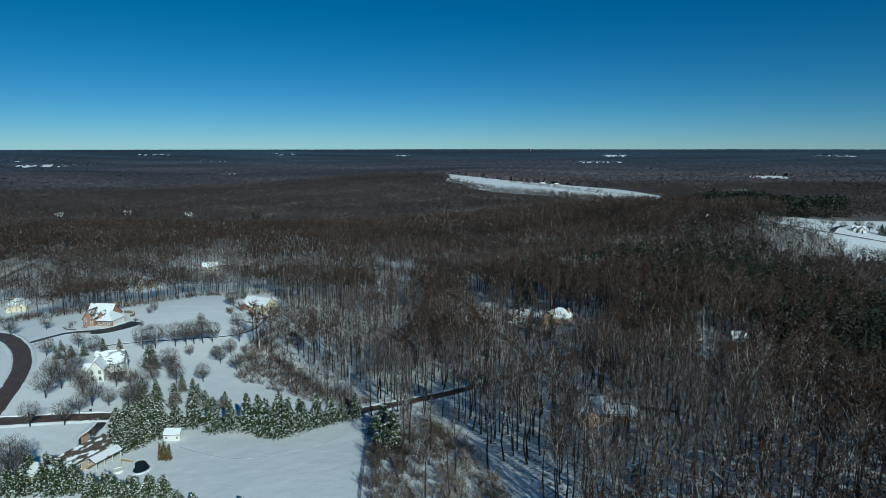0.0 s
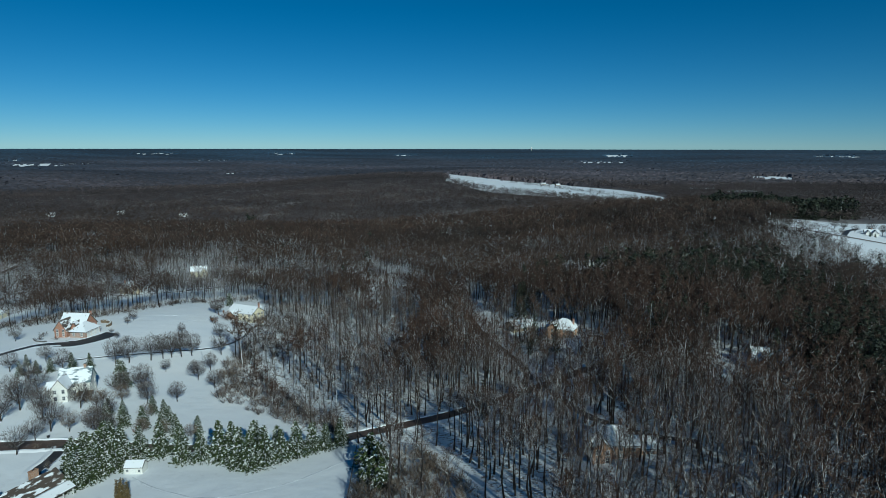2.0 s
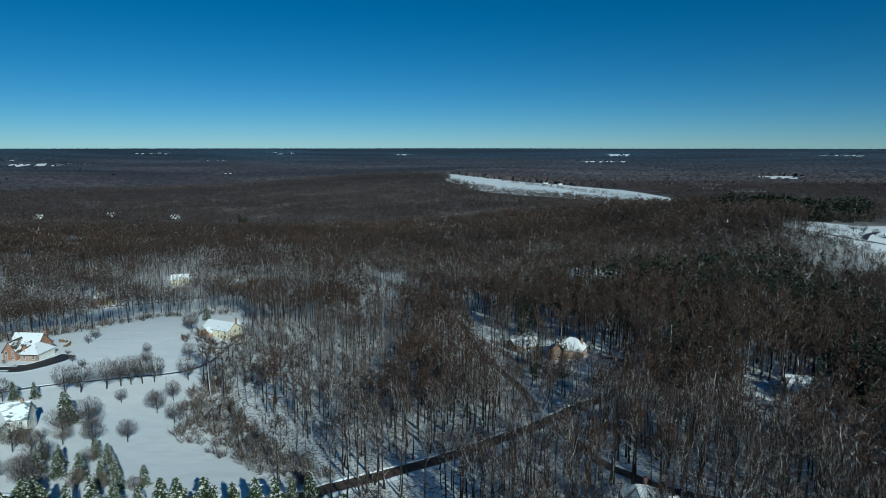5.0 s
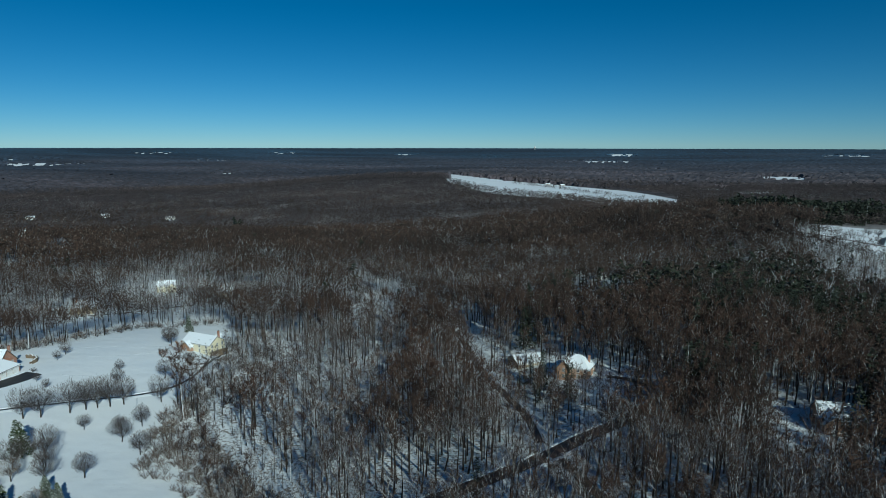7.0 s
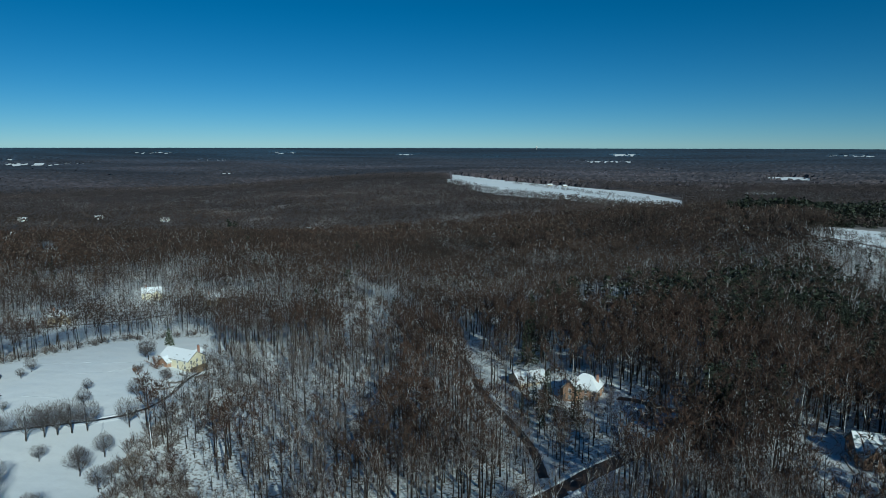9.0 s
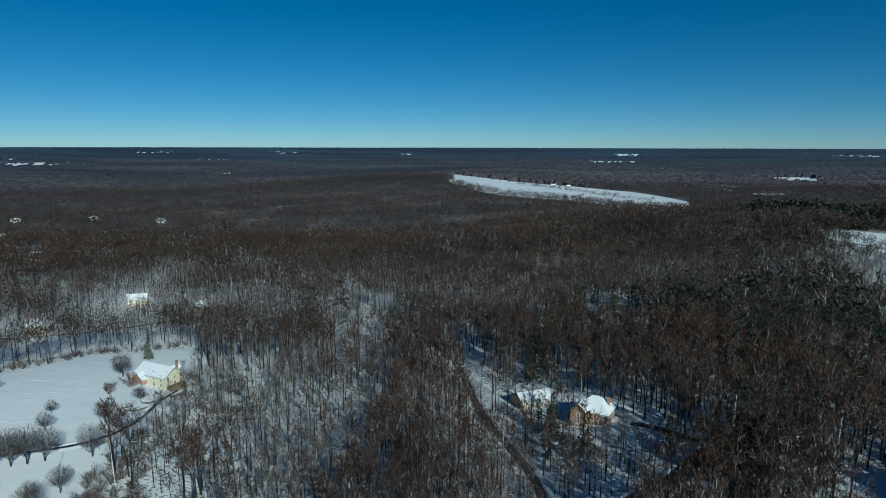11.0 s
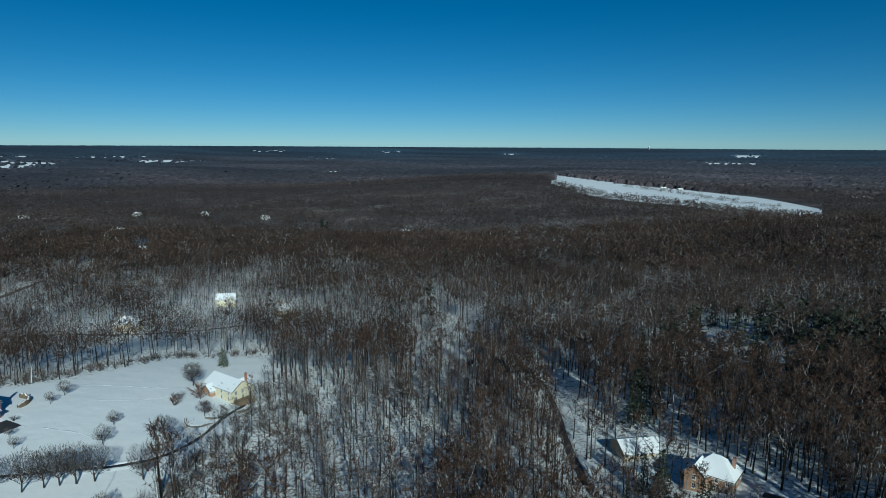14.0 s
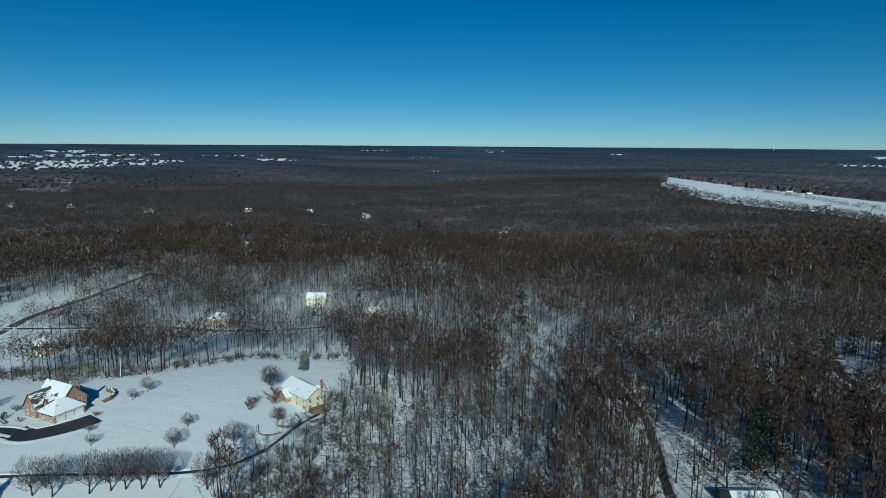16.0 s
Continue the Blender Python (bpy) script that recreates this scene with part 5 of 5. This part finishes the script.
lawn = Planting("lawn_tree", lawn_patterns, LAWN, "leafless round-crowned lawn tree standing in snow", "trees of the lawns")
row = Planting("row_tree", lawn_patterns, LAWN, "leafless grey tree in a row along a field lane", "row of field trees")
for k, (tx, ty) in enumerate(((-171, 267), (-166.3, 269.5), (-159.8, 275.8), (-156.5, 280), (-153.8, 282.8), (-150.5, 285.4), (-147.2, 288.8))):
    row.put(k, tx, ty, 50 * k, 1.2 + 0.05 * (k % 3))
for k, (tx, ty, hh) in enumerate(((-136.2, 296, 11), (-147, 265.7, 5.5), (-130.2, 261.6, 8.5), (-131, 274.6, 8), (-168, 318, 5.0), (-200, 321.5, 4.5), (-202, 329.6, 6), (-147.3, 318.6, 8.5), (-126, 237, 8), (-190, 297, 3.5),
                                  (-182, 292, 4), (-169, 361.5, 10), (-147.4, 340, 6), (-134.7, 267, 6.5), (-161, 306, 6.5), (-119.5, 255, 8), (-173, 366, 8))):
    lawn.put(k, tx, ty, 37 * k, hh / 9.3)
for k, (tx, ty, hh) in enumerate(((352, 702, 10), (357, 690, 8), (346, 708, 9), (384, 690, 11), (390, 682, 9), (378, 700, 12), (333, 668, 7))):
    lawn.put(k, tx, ty, 29 * k, hh / 9.3)
yard = Planting("yard_tree", lawn_patterns, LAWN, "leafless broad yard tree near the lane", "trees of the yards")
for k, (tx, ty, hh) in enumerate(((-161.8, 184.5, 8), (-151, 187, 8), (-131, 201.5, 8), (-152, 203, 10), (-173.6, 207, 10), (-162, 212, 10), (-136, 203, 9), (-148.6, 236, 9), (-174, 216, 11), (-180, 232, 9), (-190, 240, 8), (-207, 250, 8),
                                  (-139.7, 150.3, 11), (-143, 155, 11), (-147, 149, 10), (-225, 232, 9), (-240, 225, 10), (-250, 245, 9), (-219, 213, 9), (-270, 262, 10), (-255, 285, 9), (-240, 292, 7), (-232, 318, 8), (-200, 262, 7),
                                  (-140, 214, 9), (-155, 222, 9), (-141, 240, 8), (-146, 246, 9), (-135, 232, 8), (-285, 240, 11), (-300, 275, 10), (-187, 255, 8), (-152, 196, 7), (-290, 300, 9), (-185, 225, 8))):
    yard.put(k, tx, ty, 61 * k, hh / 8.5)

brown = Planting("brown_tree", lawn_patterns, (M_LIMB, M_LIMB, M_BRUSH), "small tan-brown leafless tree among the firs", "brown yard trees")
for k, (tx, ty, hh) in enumerate(((-146, 204, 7), (-141, 208, 7), (-127, 218, 6), (-121, 205.5, 6), (-113, 204.5, 6), (-150, 224, 7), (-144, 230, 7), (-104, 206, 5), (-176, 224, 6), (-170, 222, 6), (-120, 262, 6), (-116, 268, 7))):
    brown.put(k, tx, ty, 53 * k, hh / 9)
FIR = (M_BARK, M_NEEDLE)
fir_patterns = [conifer(300 + i, 9.5, 3.3, 17, 12, 18, 0.50, 0.38) for i in range(5)]
firs = Planting("snowy_fir", fir_patterns, FIR, "dark green fir tree with snow on its boughs", "firs beside the field")
FIRS = [(-52.6, 206.5, 7.5), (-56.5, 202.6, 7), (-60, 200, 8), (-64, 196.5, 9), (-67.5, 192.5, 8), (-71, 188.5, 10), (-74.5, 185.5, 9.5), (-78.5, 187, 10), (-82, 189.5, 9), (-86.6, 191, 10), (-92, 190, 8.5), (-97.5, 188.5, 9.5),
        (-76, 193, 10), (-70, 196, 8), (-84, 194, 9), (-120.4, 172, 8), (-117, 175, 8.5), (-119.5, 180, 9.5), (-114.5, 181.5, 9), (-116, 187, 9), (-111, 189, 8.5), (-121.5, 187.5, 10), (-106, 191.5, 9), (-125, 178, 9), (-124, 183, 8.5),
        (-113, 184.5, 8), (-128, 224, 5.5), (-142, 219, 5), (-135, 217, 5.5), (-122, 221, 5.5), (-117, 216, 5.5), (-131, 211, 6.5), (-124, 211, 6.5), (-116, 209, 6), (-110, 207.5, 6), (-138, 212, 6), (-104, 211, 5), (-156, 247, 8), (-153, 245, 8.5), (-175.5, 391, 7), (-199, 246, 5), (-190, 252, 5), (-184, 257, 5.5), (-178, 260, 5), (-194, 249, 4.5), (-205, 257, 4),
        (-119.5, 170.0, 7.5), (-117.8, 173.2, 8.1), (-117.0, 178.2, 8.7), (-116.4, 183.7, 7.5), (-125.8, 177.5, 8.1), (-125.0, 182.6, 8.7), (-124.1, 188.3, 7.5), (-122.8, 192.3, 8.1), (386, 672, 9), (391, 668, 11), (397, 672, 10), (402, 664, 12), (394, 678, 9), (362, 672, 3.5), (366, 670, 3)]
for k, (tx, ty, hh) in enumerate(FIRS):
    firs.put(k, tx, ty, 71 * k, hh / 7.6)
hedge_patterns = [conifer(320 + i, 6, 3.4, 12, 12, 18, 0.48, 0.3) for i in range(3)]
hedge = Planting("young_pine", hedge_patterns, (M_BARK, M_NEEDLE), "bushy young pine dusted with snow", "pines along the garden edge")
for k, (tx, ty, hh) in enumerate(((-133, 146, 7), (-128, 148.5, 7.5), (-123, 147, 7), (-118, 148, 6), (-113, 147, 5.5), (-107, 147.5, 5), (-101, 146.5, 5), (-95, 145.5, 5), (-89.5, 144.5, 4), (-136, 152.5, 8), (-131, 154, 7.5), (-126, 152, 7), (-138, 147, 7), (-84, 141, 4), (-79, 139, 4.5), (-66, 139.5, 3.5), (-135.1, 153.2, 5.0), (-128.1, 149.9, 5.7), (-121.8, 147.3, 6.4), (-117.4, 148.2, 5.0), (-110.9, 145.0, 5.7), (-107.9, 146.6, 6.4), (-102.3, 144.5, 5.0), (-98.7, 145.1, 5.7), (-94.3, 144.7, 6.4), (-131.1, 156.0, 5.0), (-121.7, 151.8, 5.7), (-90.0, 144.2, 6.4))):
    hedge.put(k, tx, ty, 47 * k, hh / 6)
round_patterns = [conifer(330 + i, 7.5, 4.2, 13, 14, 9, 0.7, 0.05) for i in range(2)]
rounds = Planting("round_evergreen", round_patterns, FIR, "broad rounded evergreen with snowy boughs at a field corner", "evergreens at the field corner")
for k, (tx, ty, hh) in enumerate(((-39.5, 191, 10.0), (-35.5, 186.5, 9), (-37.5, 179, 7.5), (-33, 176, 7))):
    rounds.put(k, tx, ty, 90 * k, hh / 7.5)
cedar_patterns = [conifer(340 + i, 5, 0.62, 16, 8, 7, 0.36, -0.6) for i in range(2)]
cedars = Planting("columnar_cedar", cedar_patterns, (M_BARK, M_CEDAR), "narrow columnar cedar with olive-brown foliage", "three garden cedars")
for k, (tx, ty, hh) in enumerate(((-103.2, 165.5, 5.6), (-101.8, 165.3, 6.0), (-100.5, 165.6, 5.2))):
    cedars.put(k, tx, ty, 80 * k, hh / 5)


def shrub(seed, h, r, n, size, m=0):
    """A bush of many stems and fine twigs from one root."""
    q = np.random.default_rng(seed)
    g = Geo()
    stems = []
    for i in range(9):
        a, e = i * 2.4, q.uniform(0.5, 1.35)
        d = np.array([math.cos(a) * math.cos(e) * r / h * 1.3, math.sin(a) * math.cos(e) * r / h * 1.3, math.sin(e)])
        tip = d * h * q.uniform(0.6, 0.95)
        tube(g, [(0, 0, -0.3), tip * 0.5 + q.normal(0, 0.05, 3), tip], [0.05, 0.035, 0.012], 3, 0)
        stems.append((d, tip))
    for i in range(n):
        d, tip = stems[i % 9]
        p = tip * q.uniform(0.3, 1.0)
        blade(g, p, d + q.normal(0, 0.5, 3), size * q.uniform(0.6, 1.3), size * 0.055, q, 1)
    return g.arrays()


q = np.random.default_rng(31)
shrub_patterns = [shrub(400 + i, 2.4, 1.9, 150, 0.85) for i in range(5)]


def patch(poly, n):
    poly = np.array(poly, float)
    lo, hi = poly.min(0), poly.max(0)
    x, y = q.uniform(lo[0], hi[0], n * 5), q.uniform(lo[1], hi[1], n * 5)
    ok = inside(poly, x, y)
    for line, half in ROADS:
        for p in line[::2]:
            ok &= np.hypot(x - p[0], y - p[1]) > half + 1.5
    for hx, hy, r in HOUSES:
        ok &= np.hypot(x - hx, y - hy) > r * 0.75
    return x[ok][:n], y[ok][:n]


x, y = patch([(-36, 138), (-41, 178), (-43, 200), (-26, 205), (-8, 178), (4, 140)], 360)
strew("brushwood", shrub_patterns, x, y, q, (M_LIMB, M_BRUSH), "tangled tan brush with snow at the wood's edge", 0.7, 1.8, category="brush")
x, y = patch([(-62, 214), (-76, 224), (-116, 244), (-121, 262), (-128, 282), (-131, 312), (-122, 312), (-112, 282), (-92, 258), (-60, 232), (-46, 221)], 310)
x2, y2 = patch([(-128, 300), (-138, 350), (-148, 382), (-120, 382), (-106, 340), (-106, 300)], 130)
x, y = np.append(x, x2), np.append(y, y2)
strew("brushwood", shrub_patterns, x, y, q, (M_LIMB, M_THICKET), "low grey-brown brush along the snowy field's edge", 0.6, 2.0, category="brush")
x, y = patch([(-200, 388), (-212, 357), (-221, 338), (-246, 324), (-300, 317), (-300, 330), (-226, 350), (-205, 394), (-172, 424), (-172, 414)], 260)
strew("brushwood", shrub_patterns, x, y, q, (M_LIMB, M_THICKET), "low brush where the field meets thin woods", 0.7, 1.7, category="brush")
for k, (tx, ty, hh, mat) in enumerate(((-162.3, 341.5, 4.2, M_RUSSET), (-164.8, 345, 3.6, M_TWIG_GREY), (-152, 346, 3.4, M_TWIG_GREY), (-148.5, 343, 3.0, M_RUSSET), (-158.5, 352, 4.5, M_RUSSET), (-161.5, 355.5, 5.5, M_RUSSET), (-165, 349, 3, M_TWIG_GREY),
                                       (-229, 297, 3.0, M_TWIG_GREY), (-226, 291, 2.6, M_TWIG_GREY), (-218, 291.5, 2.2, M_RUSSET), (-199, 306, 2.4, M_TWIG_GREY), (-128, 196.8, 2.5, M_RUSSET), (-123, 206, 3.2, M_RUSSET), (-143, 191, 2.4, M_TWIG_GREY), (-135, 180, 3.0, M_TWIG_GREY), (-159, 229, 4, M_BRUSH), (-156, 227, 4, M_BRUSH), (-153, 232, 4, M_BRUSH), (-147.8, 191.5, 2, M_BRUSH))):
    v, f, m = shrub(430 + k, 2.4, 1.9, 320, 0.8)
    e = thing("shrub", tx, ty, gz(tx, ty), 33 * k, "russet-brown leafless garden shrub in snow" if mat is M_RUSSET else "bushy leafless garden shrub standing in snow", "shrub", "garden shrubs")
    e.scale = (hh / 2.4,) * 3
    build("branchwork", v, f, (M_LIMB, mat), mi=m, parent=e)


# ---- garden things ----
def low_wall(pts, height, width, label, mat=None):
    line = smooth_line(pts, 0.7)
    d = np.gradient(line, axis=0)
    d /= np.linalg.norm(d, axis=1)[:, None]
    side = np.stack([d[:, 1], -d[:, 0]], 1)
    r2 = np.random.default_rng(len(line))
    w = width / 2 * (1 + r2.normal(0, 0.12, len(line)))
    hgt = height * (1 + r2.normal(0, 0.12, len(line)))
    P = []
    for s, top in ((-1, 0), (-1, 1), (1, 1), (1, 0)):
        xy = line + side * (s * w)[:, None]
        z = ground(xy[:, 0], xy[:, 1]) + (hgt if top else -0.3)
        P.append(np.column_stack([xy, z]))
    V = np.stack(P, 1).reshape(-1, 3)
    wall = tagged(build("stone_wall", V, grid_faces(len(line), 4, True)[:, ::-1], mat or M_STONE), label, "garden wall")
    xy = line
    z = ground(xy[:, 0], xy[:, 1]) + hgt
    cap = np.stack([np.column_stack([line + side * (s * w * 0.8)[:, None], z + k]) for s, k in ((-0.6, 0.0), (-0.4, 0.09), (0.4, 0.09), (0.6, 0.0))], 1).reshape(-1, 3)
    build("snow_cap", cap, grid_faces(len(line), 4)[:, ::-1], M_SNOW, parent=wall, label="snow lying on the wall's top")
    return wall


low_wall([(-151, 334), (-149, 331.5), (-146, 330), (-143, 332), (-141.5, 336)], 0.7, 0.6, "curved dark stone garden wall with snow on top")
low_wall([(-146, 338.5), (-143, 339.5), (-141.5, 343), (-143, 348), (-147, 350)], 0.9, 0.7, "curved dark stone terrace wall capped with snow")
low_wall([(-139, 348), (-137.5, 353), (-139, 358), (-141, 361)], 1.2, 0.9, "dark stone bank wall beside a drive")
low_wall([(-216, 323), (-211, 322), (-207.5, 318.5), (-207, 314.5)], 1.5, 1.1, "clipped tan hedge curving round a terrace", M_WOOD)
low_wall([(-224, 318.5), (-219, 316.5), (-214.5, 313), (-212, 310.5)], 1.2, 0.7, "stone terrace wall behind a brick house")
low_wall([(-232, 294), (-227, 290), (-221, 288.5)], 0.6, 0.8, "low dark stone edging beside a drive")

# split-rail fence along the near field
fence = thing("rail_fence", -42, 176, 0, 0, "long dark wooden rail fence crossing snow", "fence")
a, b = np.array((-47.0, 205.0)), np.array((-36.6, 146.0))
n = 24
posts = [a + (b - a) * i / n for i in range(n + 1)]
for p, nxt in zip(posts, posts[1:] + [None]):
    z = gz(*p)
    V, F = [], []
    box(V, F, -0.07, 0.07, -0.07, 0.07, -0.4, 1.25)
    ob = solid("post", V, F, M_WOOD, fence)
    ob.matrix_basis = pose(p[0] + 42, p[1] - 176, z, 2 * math.sin(p[1]), 2 * math.cos(p[1] * 3), 10)
    if nxt is not None:
        z2 = gz(*nxt)
        for k in (0.4, 0.8, 1.15):
            V, F = [], []
            o = np.array((nxt[0] - p[0], nxt[1] - p[1]))
            L = np.linalg.norm(o)
            s = np.array((o[1], -o[0])) / L * 0.04
            V = [(p[0] + 42 + e[0] * o[0] + e[1] * s[0], p[1] - 176 + e[0] * o[1] + e[1] * s[1], (z if e[0] == 0 else z2) + k + e[2] * 0.06) for e in ((0, -1, -1), (1, -1, -1), (1, 1, -1), (0, 1, -1), (0, -1, 1), (1, -1, 1), (1, 1, 1), (0, 1, 1))]
            solid("rail", V, [[0, 3, 2, 1], [4, 5, 6, 7], [0, 1, 5, 4], [1, 2, 6, 5], [2, 3, 7, 6], [3, 0, 4, 7]], M_WOOD, fence)

# swimming pool under a dark winter cover
px, py = -106.8, 161.0
t = np.linspace(0, 2 * math.pi, 40, endpoint=False)
rad = 3.0 + 0.75 * np.cos(2 * t + 0.5) + 0.40 * np.cos(3 * t)
pool = thing("swimming_pool", px, py, gz(px, py), 132, "kidney-shaped pool under a dark winter cover", "pool")
zt = 0.42
V = [(r * math.cos(a) * 1.15, r * math.sin(a) * 0.9, zt - 0.12 - 0.05 * math.cos(a * 2)) for r, a in zip(rad, t)] + [(0, 0, zt - 0.25)]
solid("cover", V, [[i, (i + 1) % 40, 40] for i in range(40)], M_COVER, pool, "taut dark blue-black cover")
V = [((r + k) * math.cos(a) * 1.15, (r + k) * math.sin(a) * 0.9, z) for k, z in ((-0.1, -0.6), (-0.1, zt), (0.45, zt), (0.5, -0.6)) for r, a in zip(rad, t)]
solid("coping", V, [[k * 40 + i, k * 40 + (i + 1) % 40, (k + 1) * 40 + (i + 1) % 40, (k + 1) * 40 + i] for k in range(3) for i in range(40)], M_SNOW, pool, "snow-covered rim")
spa = thing("hot_tub", -112.5, 158.5, gz(-112.5, 158.5), 0, "round white-rimmed tub half filled with snow", "hot tub")
V = [(r * math.cos(a), r * math.sin(a), z) for r, z in ((1.5, -0.3), (1.5, 0.75), (1.25, 0.75), (1.2, 0.5), (0.0, 0.45)) for a in t]
solid("shell", V, [[k * 40 + i, k * 40 + (i + 1) % 40, (k + 1) * 40 + (i + 1) % 40, (k + 1) * 40 + i] for k in range(4) for i in range(40)], M_TRIM, spa)
slide = thing("play_slide", -114.0, 162.5, gz(-114, 162.5), 40, "yellow plastic garden slide in the snow", "slide")
V, F = [], []
for i in range(6):
    box(V, F, i * 0.5, i * 0.5 + 0.52, -0.35, 0.35, 1.5 - i * 0.26, 1.58 - i * 0.26)
solid("chute", V, F, M_YELLOW, slide)
for s in (-0.38, 0.3):
    V, F = [], []
    box(V, F, -0.1, 0.0, s, s + 0.08, -0.2, 1.9)
    solid("post", V, F, M_YELLOW, slide)
bin_ob = thing("waste_bin", -149.5, 198.6, gz(-149.5, 198.6), 10, "dark wheeled waste bin beside the road", "bin")
V, F = [], []
box(V, F, -0.3, 0.3, -0.35, 0.35, 0.06, 1.0)
solid("body", V, F, M_DARK, bin_ob)
V, F = [], []
box(V, F, -0.33, 0.33, -0.4, 0.38, 1.0, 1.08)
solid("lid", V, F, M_SNOW, bin_ob, "lid topped with snow")

# water tower on the skyline
wx, wy = 182.0, 4720.0
tower = thing("water_tower", wx, wy, gz(wx, wy), 0, "white water tower standing on the far skyline", "water tower")
prof = [(2.2, -5), (1.6, 12), (1.7, 20), (5.0, 24), (6.5, 28), (5.5, 32), (2.5, 34.5), (0.05, 35)]
V = [(r * math.cos(a), r * math.sin(a), z) for r, z in prof for a in t]
solid("tank", V, [[k * 40 + i, k * 40 + (i + 1) % 40, (k + 1) * 40 + (i + 1) % 40, (k + 1) * 40 + i] for k in range(len(prof) - 1) for i in range(40)], M_TRIM, tower)
